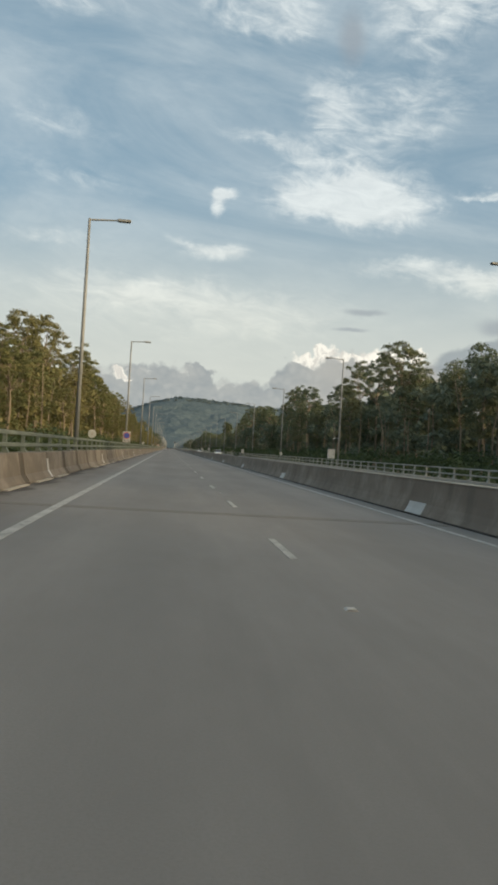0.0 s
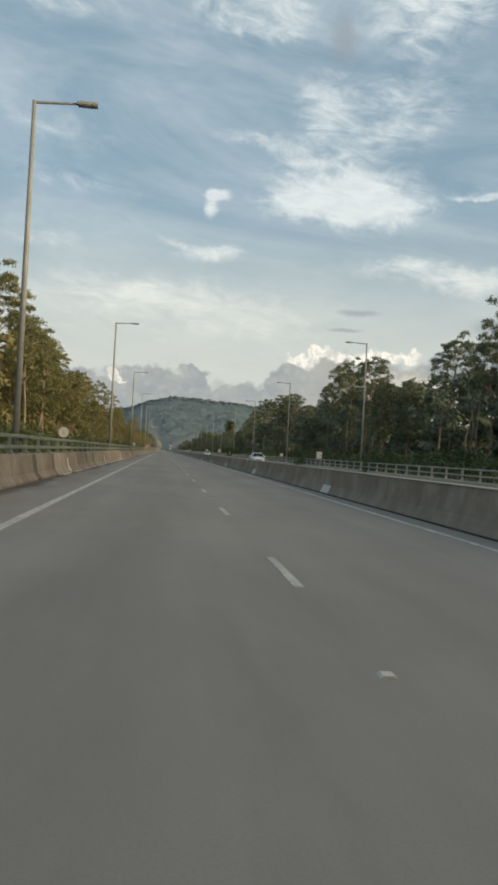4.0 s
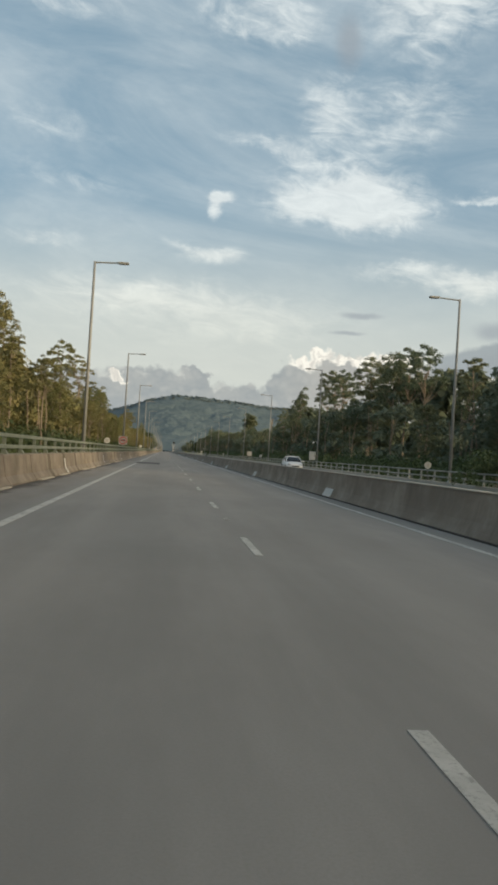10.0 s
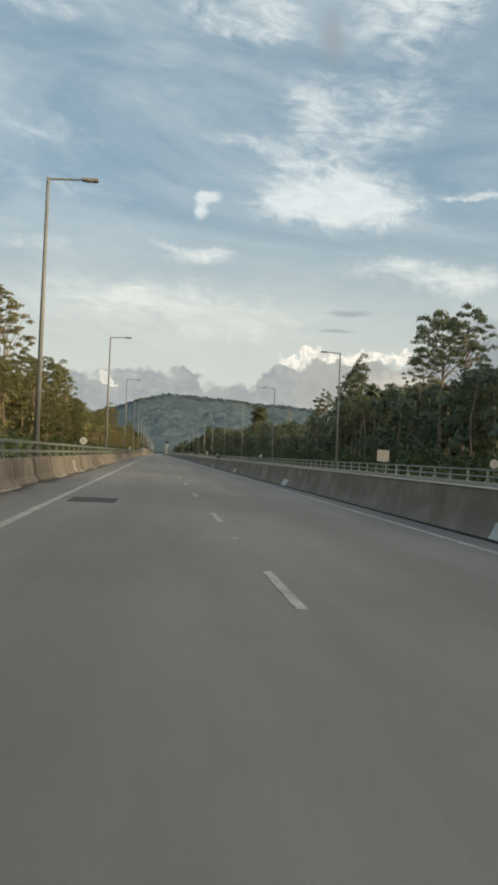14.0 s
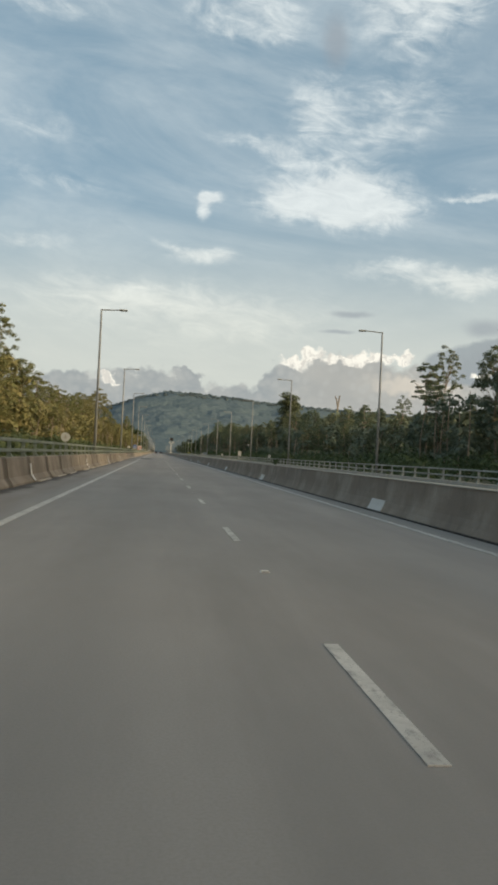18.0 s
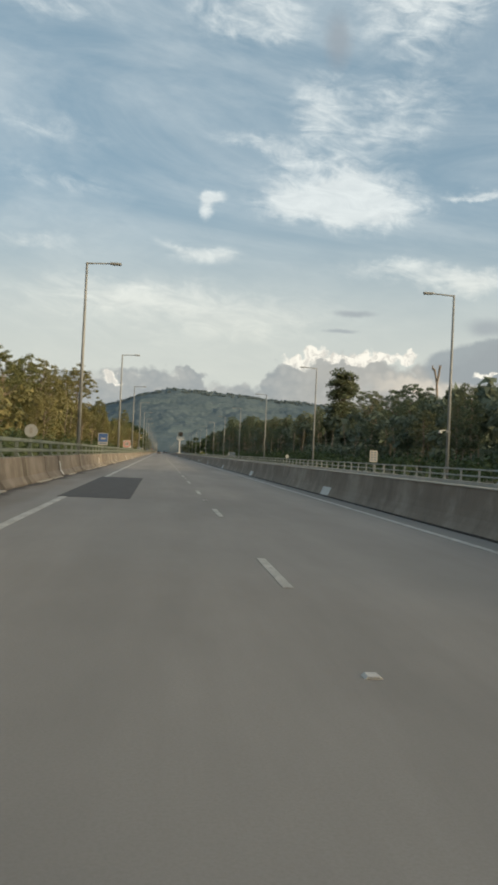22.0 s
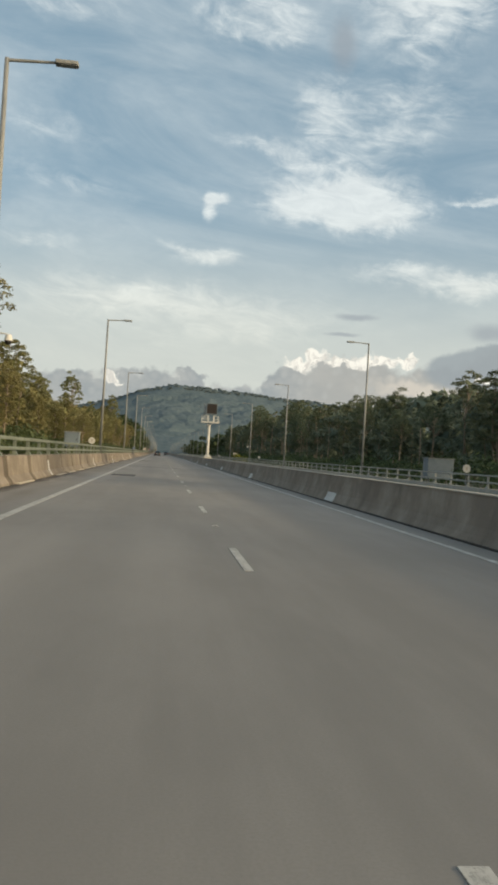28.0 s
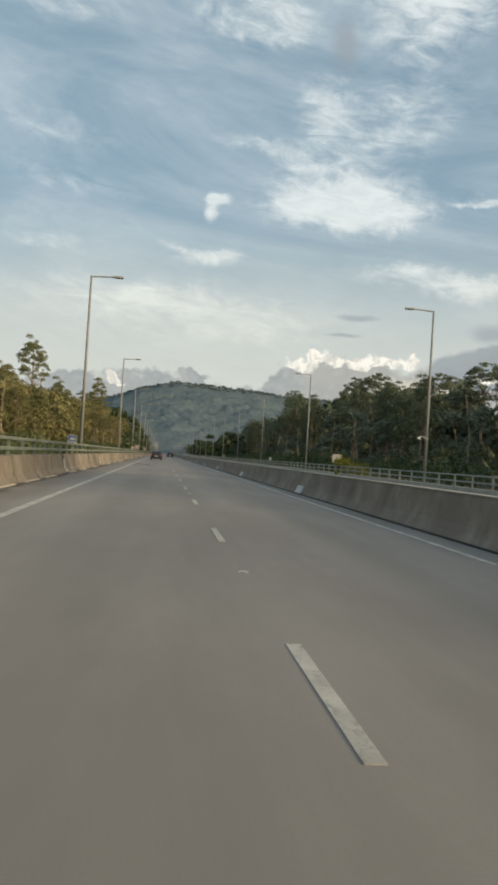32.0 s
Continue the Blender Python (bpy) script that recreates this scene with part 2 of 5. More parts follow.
def asphalt_material():
    mat, n, sh, _ = material("worn_asphalt")
    pos = n.add("ShaderNodeNewGeometry").outputs["Position"]
    ws = n.add("ShaderNodeSeparateXYZ")
    n.put(ws.inputs[0], pos)
    # wheel tracks run along the lanes, patches and streaks across them
    wear = n.noise(n.map(pos, scale=(1, 14, 1)), 0.9, 5, 0.6)
    spots = n.noise(n.map(pos, scale=(1, 3, 1)), 0.35, 6, 0.65)
    grit = n.noise(pos, 60.0, 3, 0.7)
    tone = n.m("ADD", n.m("MULTIPLY", wear, 0.45), n.m("MULTIPLY", spots, 0.55))
    c = n.mix(n.ramp(tone, 0.35, 0.65), (0.204, 0.196, 0.184), (0.284, 0.272, 0.255))
    c = n.mix(n.ramp(grit, 0.35, 0.7, 0.0, 0.35), c, (0.19, 0.183, 0.165))
    # brown dust on the left shoulder, dark wet silt in patches along the parapet's foot
    dust = n.m("MULTIPLY", n.ramp(ws.outputs[0], -2.9, -3.6), n.ramp(n.noise(n.map(pos, scale=(1, 4, 1)), 0.8, 5, 0.6), 0.35, 0.65, 0.25, 1.0))
    c = n.mix(n.m("MULTIPLY", dust, 0.55), c, (0.150, 0.132, 0.110))
    edge = n.m("ADD", ws.outputs[0], n.m("MULTIPLY", n.m("SUBTRACT", n.noise(n.map(pos, scale=(1, 2.5, 1)), 0.9, 5, 0.65), 0.5), 1.5))
    c = n.mix(n.ramp(edge, -4.0, -4.35, 0.0, 0.88), c, (0.045, 0.040, 0.034))
    # tar seams and oil drip along the middle of the lanes
    oil = n.m("MULTIPLY", n.ramp(n.m("ABSOLUTE", n.m("SUBTRACT", n.m("ABSOLUTE", n.m("SUBTRACT", ws.outputs[0], 0.9)), 1.8)), 0.75, 0.1), n.ramp(wear, 0.4, 0.7, 0.3, 1.0))
    c = n.mix(n.m("MULTIPLY", oil, 0.38), c, (0.15, 0.146, 0.138))
    n.put(sh.inputs["Base Color"], c)
    sh.inputs["Roughness"].default_value = 0.85
    bp = n.add("ShaderNodeBump")
    bp.inputs["Strength"].default_value, bp.inputs["Distance"].default_value = 0.12, 0.006
    n.put(bp.inputs["Height"], grit)
    n.put(sh.inputs["Normal"], bp.outputs[0])
    return mat


def worn_paint():
    """White road paint, rubbed thin and dirty, with the asphalt showing through in specks."""
    mat, n, sh, _ = material("road_paint")
    pos = n.add("ShaderNodeNewGeometry").outputs["Position"]
    c = n.mix(n.ramp(n.noise(pos, 1.5, 5, 0.6), 0.3, 0.7), (0.36, 0.352, 0.325), (0.56, 0.55, 0.51))
    c = n.mix(n.ramp(n.noise(n.map(pos, scale=(1, 2.5, 1)), 9.0, 5, 0.7), 0.50, 0.66, 0.0, 0.75), c, (0.21, 0.205, 0.19))
    c = n.mix(n.ramp(n.noise(pos, 45.0, 3, 0.7), 0.56, 0.68, 0.0, 0.6), c, (0.20, 0.195, 0.18))
    n.put(sh.inputs["Base Color"], c)
    sh.inputs["Roughness"].default_value = 0.7
    return mat


def concrete_material(name, light, dark, moss, moss_amount):
    """Weathered concrete: run-down stains, blotches and algae."""
    mat, n, sh, _ = material(name)
    pos = n.add("ShaderNodeNewGeometry").outputs["Position"]
    runs = n.noise(n.map(pos, scale=(1, 1.7, 1.3)), 1.3, 6, 0.65, 0.2)
    blot = n.noise(pos, 0.55, 5, 0.6)
    fine = n.noise(pos, 22.0, 4, 0.6)
    rnd = n.add("ShaderNodeObjectInfo").outputs["Random"]
    tone = n.m("ADD", n.m("ADD", n.m("MULTIPLY", runs, 0.35), n.m("MULTIPLY", blot, 0.55)), n.m("MULTIPLY", rnd, 0.04))
    c = n.mix(n.ramp(tone, 0.40, 0.62), dark, light)
    # rubbed pale patches and damp dark runs
    c = n.mix(n.ramp(n.noise(n.map(pos, scale=(1, 1.3, 1.4)), 1.5, 5, 0.6), 0.54, 0.72, 0.0, 0.35), c, tuple(1.35 * a for a in light))
    c = n.mix(n.ramp(n.noise(n.map(pos, scale=(1, 0.9, 2.0)), 0.8, 6, 0.65), 0.54, 0.74, 0.0, 0.5), c, tuple(0.6 * a for a in dark))
    c = n.mix(n.ramp(fine, 0.4, 0.75, 0.0, 0.3), c, dark)
    c = n.mix(n.m("MULTIPLY", n.ramp(n.noise(n.map(pos, scale=(1, 1, 3)), 0.9, 6, 0.7), 0.5, 0.72), moss_amount), c, moss)
    n.put(sh.inputs["Base Color"], c)
    sh.inputs["Roughness"].default_value = 0.9
    bp = n.add("ShaderNodeBump")
    bp.inputs["Strength"].default_value, bp.inputs["Distance"].default_value = 0.35, 0.02
    n.put(bp.inputs["Height"], fine)
    n.put(sh.inputs["Normal"], bp.outputs[0])
    return mat


def leaf_material(name, tones):
    """Leaves: tone by island and by tree, partly let through by the light."""
    mat, n, sh, end = material(name)
    isl = n.add("ShaderNodeNewGeometry").outputs["Random Per Island"]
    obj = n.add("ShaderNodeObjectInfo").outputs["Random"]
    c = n.mix(isl, tones[0], tones[1])
    c = n.mix(n.ramp(obj, 0.2, 1.0, 0.0, 0.75, smooth=False), c, n.mix(isl, tones[1], tones[2]))
    n.put(sh.inputs["Base Color"], c)
    sh.inputs["Roughness"].default_value = 0.65
    sh.inputs["Specular IOR Level"].default_value = 0.25
    tr = n.add("ShaderNodeBsdfTranslucent")
    n.put(tr.inputs[0], c)
    ms = n.add("ShaderNodeMixShader")
    ms.inputs[0].default_value = 0.3
    n.t.links.new(sh.outputs[0], ms.inputs[1])
    n.t.links.new(tr.outputs[0], ms.inputs[2])
    n.t.links.new(ms.outputs[0], end.inputs[0])
    return mat


ASPHALT = asphalt_material()
PATCH = plain("fresh_asphalt", (0.055, 0.055, 0.057), (0.085, 0.083, 0.08), 0.85, scale=2.0, bump=0.3, fine=20)
GUTTER_DARK = plain("gutter_black", (0.018, 0.017, 0.015), (0.04, 0.036, 0.03), 0.95, scale=2.0)
JOINT = plain("joint_filler", (0.15, 0.14, 0.125), (0.21, 0.195, 0.17), 0.8, scale=2.0)
PAINT = worn_paint()
MEDIAN = concrete_material("median_concrete", (0.375, 0.328, 0.272), (0.235, 0.198, 0.162), (0.09, 0.078, 0.062), 0.45)
PARAPET = concrete_material("parapet_concrete", (0.300, 0.268, 0.226), (0.178, 0.154, 0.125), (0.105, 0.097, 0.066), 0.5)
STAINED = concrete_material("stained_concrete", (0.165, 0.140, 0.108), (0.085, 0.072, 0.055), (0.05, 0.048, 0.03), 0.6)
PALE = plain("pale_cap", (0.36, 0.34, 0.29), (0.48, 0.45, 0.39), 0.85, scale=1.2)
STEEL = plain("galvanised_steel", (0.20, 0.215, 0.22), (0.29, 0.30, 0.30), 0.6, 0.1, scale=1.0)
RAIL = plain("weathered_rail", (0.15, 0.18, 0.145), (0.27, 0.30, 0.25), 0.55, 0.3, scale=0.8)
RAIL_PALE = plain("painted_rail", (0.27, 0.29, 0.275), (0.37, 0.385, 0.365), 0.55, 0.1, scale=0.8)
WHITE = plain("white_sheet", (0.52, 0.53, 0.52), (0.64, 0.64, 0.62), 0.5, scale=2.0)
DISC = plain("dull_disc", (0.45, 0.46, 0.43), (0.58, 0.58, 0.54), 0.5, 0.2, scale=3.0)
BLACK = plain("black_plastic", (0.012, 0.012, 0.014), (0.025, 0.025, 0.028), 0.5, scale=4.0)
SCREEN = plain("led_matrix", (0.008, 0.006, 0.006), (0.014, 0.011, 0.011), 0.7, scale=30.0)
RED = plain("sign_red", (0.42, 0.05, 0.05), (0.52, 0.09, 0.07), 0.5, scale=4.0)
BLUE = plain("sign_blue", (0.05, 0.07, 0.30), (0.07, 0.10, 0.38), 0.5, scale=4.0)
# sign white darkened in its base colour to offset the direct sun
SIGNWHITE = plain("toned_white_sheet", (0.36, 0.35, 0.33), (0.45, 0.44, 0.41), 0.6, scale=2.5)
SKYBLUE = plain("sign_light_blue", (0.05, 0.11, 0.29), (0.07, 0.15, 0.36), 0.5, scale=4.0)
BOXGREY = plain("box_paint", (0.14, 0.185, 0.225), (0.20, 0.245, 0.28), 0.55, 0.1, scale=1.5)
PALE_STUD = plain("stud_plastic", (0.42, 0.41, 0.38), (0.56, 0.55, 0.51), 0.5, scale=20.0)
LENS = plain("lamp_lens", (0.25, 0.26, 0.27), (0.36, 0.37, 0.38), 0.2, scale=5.0)
GROUND = plain("grass_and_soil", (0.050, 0.060, 0.025), (0.115, 0.105, 0.055), 0.95, scale=0.15, bump=0.5, fine=30)
BARK = plain("pale_bark", (0.15, 0.122, 0.094), (0.33, 0.275, 0.21), 0.9, scale=0.8, bump=0.4, streak=(1, 1, 4), fine=8)
# crowns right of the road: cool cast of the shaded side put into the tones
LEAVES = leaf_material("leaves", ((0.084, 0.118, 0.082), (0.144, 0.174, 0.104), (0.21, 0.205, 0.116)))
# left of the road: the low sun's golden light put into the tones
SUN_LEAVES = leaf_material("sunlit_tone_leaves", ((0.115, 0.138, 0.060), (0.205, 0.200, 0.086), (0.275, 0.222, 0.102)))
# inner forest on the right: bluish shade and haze put into the tones
SHADE_LEAVES = leaf_material("shaded_tone_leaves", ((0.090, 0.132, 0.108), (0.138, 0.176, 0.130), (0.162, 0.184, 0.122)))
BUSH = leaf_material("bush_leaves", ((0.044, 0.072, 0.036), (0.090, 0.124, 0.054), (0.125, 0.14, 0.062)))
YELLOWBUSH = leaf_material("yellow_bush", ((0.16, 0.17, 0.02), (0.26, 0.26, 0.03), (0.30, 0.30, 0.05)))
FARLEAF = leaf_material("far_leaves", ((0.035, 0.058, 0.030), (0.066, 0.092, 0.042), (0.09, 0.10, 0.05)))
CARDARK = plain("dark_car_paint", (0.018, 0.019, 0.021), (0.026, 0.027, 0.03), 0.25, 0.3)
CARWHITE = plain("white_car_paint", (0.70, 0.71, 0.72), (0.76, 0.77, 0.78), 0.25)
CARGLASS = plain("car_glass", (0.015, 0.018, 0.02), (0.02, 0.024, 0.028), 0.08)
TYRE = plain("tyre_rubber", (0.015, 0.015, 0.015), (0.03, 0.03, 0.03), 0.85)
LAMPRED = plain("tail_lamp", (0.25, 0.015, 0.012), (0.35, 0.025, 0.02), 0.25)


def hill_material():
    mat, n, sh, _ = material("hill_haze_tinted")
    pos = n.add("ShaderNodeNewGeometry").outputs["Position"]
    crowns = n.add("ShaderNodeTexVoronoi")
    n.put(crowns.inputs["Vector"], pos)
    crowns.inputs["Scale"].default_value = 0.10
    big = n.noise(pos, 0.008, 5, 0.6)
    tint = n.add("ShaderNodeSeparateColor")
    n.put(tint.inputs[0], crowns.outputs["Color"])
    # distance haze is put into these base colours as a blue grey cast
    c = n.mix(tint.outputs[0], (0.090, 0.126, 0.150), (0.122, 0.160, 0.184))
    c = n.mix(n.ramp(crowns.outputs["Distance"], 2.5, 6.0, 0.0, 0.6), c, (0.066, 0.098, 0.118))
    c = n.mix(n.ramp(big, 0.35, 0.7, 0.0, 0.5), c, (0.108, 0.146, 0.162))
    n.put(sh.inputs["Base Color"], c)
    sh.inputs["Roughness"].default_value = 1.0
    sh.inputs["Specular IOR Level"].default_value = 0.0
    bp = n.add("ShaderNodeBump")
    bp.inputs["Strength"].default_value, bp.inputs["Distance"].default_value = 0.25, 5.0
    n.put(bp.inputs["Height"], n.m("SUBTRACT", n.noise(pos, 0.25, 3, 0.6), n.m("MULTIPLY", crowns.outputs["Distance"], 0.8)))
    n.put(sh.inputs["Normal"], bp.outputs[0])
    return mat


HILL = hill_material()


# ---------- builders ----------
def mesh_of(bm, name, *mats, smooth=False):
    me = bpy.data.meshes.new(name)
    bm.to_mesh(me)
    bm.free()
    for m_ in mats:
        me.materials.append(m_)
    if smooth:
        me.polygons.foreach_set("use_smooth", [True] * len(me.polygons))
    return me


def quads_mesh(name, verts, faces, mat):
    me = bpy.data.meshes.new(name)
    me.from_pydata(np.asarray(verts).tolist(), [], np.asarray(faces).tolist())
    me.materials.append(mat)
    return me


def part(name, bm, mat, parent, label="", at=None, smooth=False):
    """Links a bmesh or a mesh as one object under a thing or a part."""
    me = bm if isinstance(bm, bpy.types.Mesh) else mesh_of(bm, name, mat, smooth=smooth)
    ob = new(name, me)
    ob.parent = parent
    if at is not None:
        ob.matrix_basis = at
    return tagged(ob, label)


def thing(name, label, category, group="", at=None, kind=""):
    ob = tagged(new(name), label, category, group, kind)
    if at is not None:
        ob.matrix_basis = at
    return ob


def box(bm, x0, x1, y0, y1, z0, z1, bevel=0.0):
    made = bmesh.ops.create_cube(bm, size=1.0, matrix=Matrix.Translation(((x0 + x1) / 2, (y0 + y1) / 2, (z0 + z1) / 2))
                                 @ Matrix.Diagonal((x1 - x0, y1 - y0, z1 - z0, 1)))
    if bevel:
        es = {e for v_ in made["verts"] for e in v_.link_edges}
        bmesh.ops.bevel(bm, geom=list(es), offset=bevel, segments=2, affect="EDGES", profile=0.6)
    return bm


def rod(bm, p, q, r0, r1=None, sides=8):
    p, q = Vector(p), Vector(q)
    r1 = r0 if r1 is None else r1
    turn = (q - p).to_track_quat("Z", "Y").to_matrix().to_4x4()
    bmesh.ops.create_cone(bm, cap_ends=True, segments=sides, radius1=r0, radius2=r1, depth=(q - p).length,
                          matrix=Matrix.Translation((p + q) / 2) @ turn)
    return bm


def extrude_profile(bm, pts, y0, y1, bevel_ends=0.0):
    """A solid from an outline in x and z, drawn along the road."""
    a = [bm.verts.new((x, y0, z)) for x, z in pts]
    b = [bm.verts.new((x, y1, z)) for x, z in pts]
    k = len(pts)
    for i in range(k):
        bm.faces.new((a[i], a[(i + 1) % k], b[(i + 1) % k], b[i]))
    bm.faces.new(a[::-1])
    bm.faces.new(b)
    bmesh.ops.recalc_face_normals(bm, faces=bm.faces)
    return bm


def blank():
    return bmesh.new()


# ---------- plan (metres) ----------
EDGE_L, LANE, EDGE_R = -2.74, 0.90, 4.56        # painted lines
BASE_L, BASE_R = -4.50, 5.26                    # feet of parapet and median
FAR_X = 17.2                                    # parapet across the other carriageway
POLE_S, POLE_L, POLE_R = 46.69, 40.85, 42.79    # lamp posts
DASH_S, DASH_0 = 8.771, 3.353
Y_MIN, Y_NEAR, Y_END = -60.0, 1340.0, 2500.0
rng = np.random.default_rng(7)

# ---------- ground, roads ----------
g = blank()
bmesh.ops.create_grid(g, x_segments=40, y_segments=60, size=1.0, matrix=pose(0, 1400, -0.42) @ Matrix.Diagonal((4200, 4600, 1, 1)))
tagged(new("ground", mesh_of(g, "ground", GROUND)), "grassy dark soil ground under the forest", "ground", kind="structure")

g = blank()
box(g, BASE_L - 0.5, BASE_R + 0.5, Y_MIN, Y_END, -0.4, 0.0)
road = tagged(new("road", mesh_of(g, "road", ASPHALT)), "worn pale grey asphalt carriageway with two lanes", "road", kind="structure")
g = blank()
box(g, BASE_R + 0.7, FAR_X + 0.1, Y_MIN, Y_END, -0.4, 0.0)
tagged(new("road_opposite", mesh_of(g, "road_opposite", ASPHALT)), "worn pale grey asphalt of the opposite carriageway", "road", kind="structure")

lines = thing("lane_marking", "worn white painted lines on the asphalt", "road marking", kind="structure")
for x, w in ((EDGE_L, 0.16), (EDGE_R, 0.13)):
    part("edge_line", box(blank(), x - w / 2, x + w / 2, Y_MIN, Y_END, 0.0, 0.005), PAINT, lines)
dash = mesh_of(box(blank(), -0.052, 0.052, -2.2, 0.0, 0.0, 0.006), "dash", PAINT)
k = -6
while DASH_0 + k * DASH_S < 1900:
    y = DASH_0 + k * DASH_S
    part("dash", dash, PAINT, lines, at=pose(LANE, y, 0))
    k += 1

# raised studs between every second pair of dashes
bm = blank()
extrude_profile(bm, [(-0.055, 0.0), (-0.035, 0.016), (0.035, 0.016), (0.055, 0.0)], -0.05, 0.05)
stud = thing("road_stud", "small pale raised road stud on the lane line", "road stud", "road studs along the lane line", pose(LANE, DASH_0 - 3.61 * DASH_S, 0.0))
base_ = part("base", bm, PALE_STUD, stud)
part("reflector", box(blank(), -0.032, 0.032, -0.054, -0.047, 0.004, 0.013), LENS, base_, "glassy reflector strip")
for k in range(-1, 74):
    copy_thing(stud, pose(LANE, DASH_0 + (2 * k + 0.39) * DASH_S, 0.0))

# dark repair patches and bridge joints
for x0, x1, y0, y1 in ((-2.85, -0.72, 345.3, 354.3), (-2.9, -1.08, 620.0, 636.4), (-2.4, -1.27, 400.4, 402.3),
                       (-2.45, -1.3, 804.9, 807.4), (-2.8, -1.12, 873.8, 876.2), (-2.6, -1.1, 956.0, 958.5)):
    tagged(new("asphalt_patch", mesh_of(box(blank(), x0, x1, y0, y1, -0.01, 0.009), "asphalt_patch", PATCH)),
           "dark rectangular repair patch in the asphalt", "road patch", kind="structure")
for y in (16.5, 364.0, 832.0):
    tagged(new("expansion_joint", mesh_of(box(blank(), BASE_L + 0.1, BASE_R - 0.1, y - 0.25, y + 0.25, -0.01, 0.004), "expansion_joint", JOINT)),
           "dark filled joint across the carriageway", "road joint", kind="structure")

# ---------- median barrier ----------
MED = [(0.0, -0.05), (0.0, 0.02), (0.07, 0.14), (0.13, 0.28), (0.165, 0.42), (0.235, 0.83), (0.465, 0.83), (0.535, 0.42), (0.57, 0.28), (0.63, 0.14), (0.70, 0.02), (0.70, -0.05)]
SEG = POLE_S / 10
median = thing("median_barrier", "weathered grey concrete median barrier with stains", "barrier", kind="structure")
seg = mesh_of(extrude_profile(blank(), MED, 0.002, SEG - 0.002), "barrier_block", MEDIAN)
n_seg = int((Y_NEAR - Y_MIN) / SEG)
for i in range(n_seg):
    part("barrier_block", seg, MEDIAN, median, at=pose(BASE_R, Y_MIN + i * SEG, 0))
part("cap", box(blank(), BASE_R + 0.215, BASE_R + 0.485, Y_MIN, Y_MIN + n_seg * SEG, 0.83, 0.855), PALE, median, "pale cement cap along the top")
part("gutter", box(blank(), BASE_R - 0.10, BASE_R + 0.006, Y_MIN, Y_END, 0.0, 0.02), GUTTER_DARK, median, "dark gutter strip along the foot")
far_median = blank()
extrude_profile(far_median, MED, Y_MIN + n_seg * SEG, Y_END)
part("far_barrier", mesh_of(far_median, "far_barrier", MEDIAN), MEDIAN, median, at=pose(BASE_R, 0, 0))

# ---------- left parapet and its rails ----------
PAR = [(0.0, -0.05), (0.0, 0.06), (-0.15, 0.26), (-0.25, 0.84), (-0.28, 0.87), (-0.65, 0.87), (-0.68, 0.84), (-0.72, -0.35), (-0.3, -0.35)]
parapet = thing("bridge_parapet", "tan weathered concrete parapet beside the shoulder", "barrier", kind="structure")
JOINT_W = 0.72
seg = mesh_of(extrude_profile(blank(), PAR, 0.006, SEG - JOINT_W - 0.006), "parapet_block", PARAPET)
RECESS = [(x - 0.012, z - 0.008 * (z > 0.8)) for x, z in PAR]
joint_dark = mesh_of(extrude_profile(blank(), RECESS, SEG - JOINT_W, SEG), "joint_piece", STAINED)
joint_pale = mesh_of(extrude_profile(blank(), RECESS, SEG - JOINT_W, SEG), "joint_piece", PARAPET)
kerb = mesh_of(box(blank(), -0.01, 0.13, 0.0, 3.1, -0.02, 0.035, 0.012), "kerb_strip", PALE)
for i in range(n_seg):
    part("parapet_block", seg, PARAPET, parapet, at=pose(BASE_L, Y_MIN + i * SEG, 0))
    dark = rng.uniform() < 0.4
    part("joint_piece", joint_dark if dark else joint_pale, STAINED, parapet, "dark mossy joint piece" if dark else "", at=pose(BASE_L, Y_MIN + i * SEG, 0))
    if rng.uniform() < 0.72:
        part("kerb_strip", kerb, PALE, parapet, "pale drain kerb strip", at=pose(BASE_L, Y_MIN + i * SEG + float(rng.uniform(0.2, 1.3)), 0))
part("far_parapet", mesh_of(extrude_profile(blank(), PAR, Y_MIN + n_seg * SEG, Y_END), "far_parapet", PARAPET), PARAPET, parapet, at=pose(BASE_L, 0, 0))

POST_S = 2.82


def railing(name, label, x, z_foot, z_mid, z_top, mat, face, thick):
    """Two level rails on short steel posts with flared feet."""
    rl = thing(name, label, "railing", kind="structure")
    for z in (z_mid, z_top):
        bm = blank()
        box(bm, x - 0.045, x + 0.045, Y_MIN, Y_END, z - thick / 2, z + thick / 2, 0.015)
        part("rail", bm, mat, rl)
    bm = blank()
    box(bm, -0.05, 0.05, -0.05, 0.05, z_foot, z_top + 0.01)
    extrude_profile(bm, [(-0.05, z_foot + 0.14), (-0.05 - 0.09 * (face < 0), z_foot), (0.05 + 0.09 * (face > 0), z_foot), (0.05, z_foot + 0.14)], -0.09, 0.09)
    box(bm, -0.13, 0.13, -0.12, 0.12, z_foot - 0.01, z_foot + 0.02)
    post = mesh_of(bm, "post", mat)
    ys = np.arange(0, 900, POST_S)[:300]
    for y in ys:
        part("post", post, mat, rl, at=pose(x - 0.06 * face, float(y), 0))
    rest = blank()
    for y in np.arange(ys[-1] + POST_S, 1500, POST_S):
        box(rest, x - 0.11, x - 0.01, y - 0.05, y + 0.05, z_foot, z_top)
    tagged(part("far_posts", rest, mat, rl), kind="stuff")
    return rl


railing("parapet_railing", "greenish weathered steel railing on the tan parapet", BASE_L - 0.43, 0.86, 1.09, 1.42, RAIL, 1, 0.11)

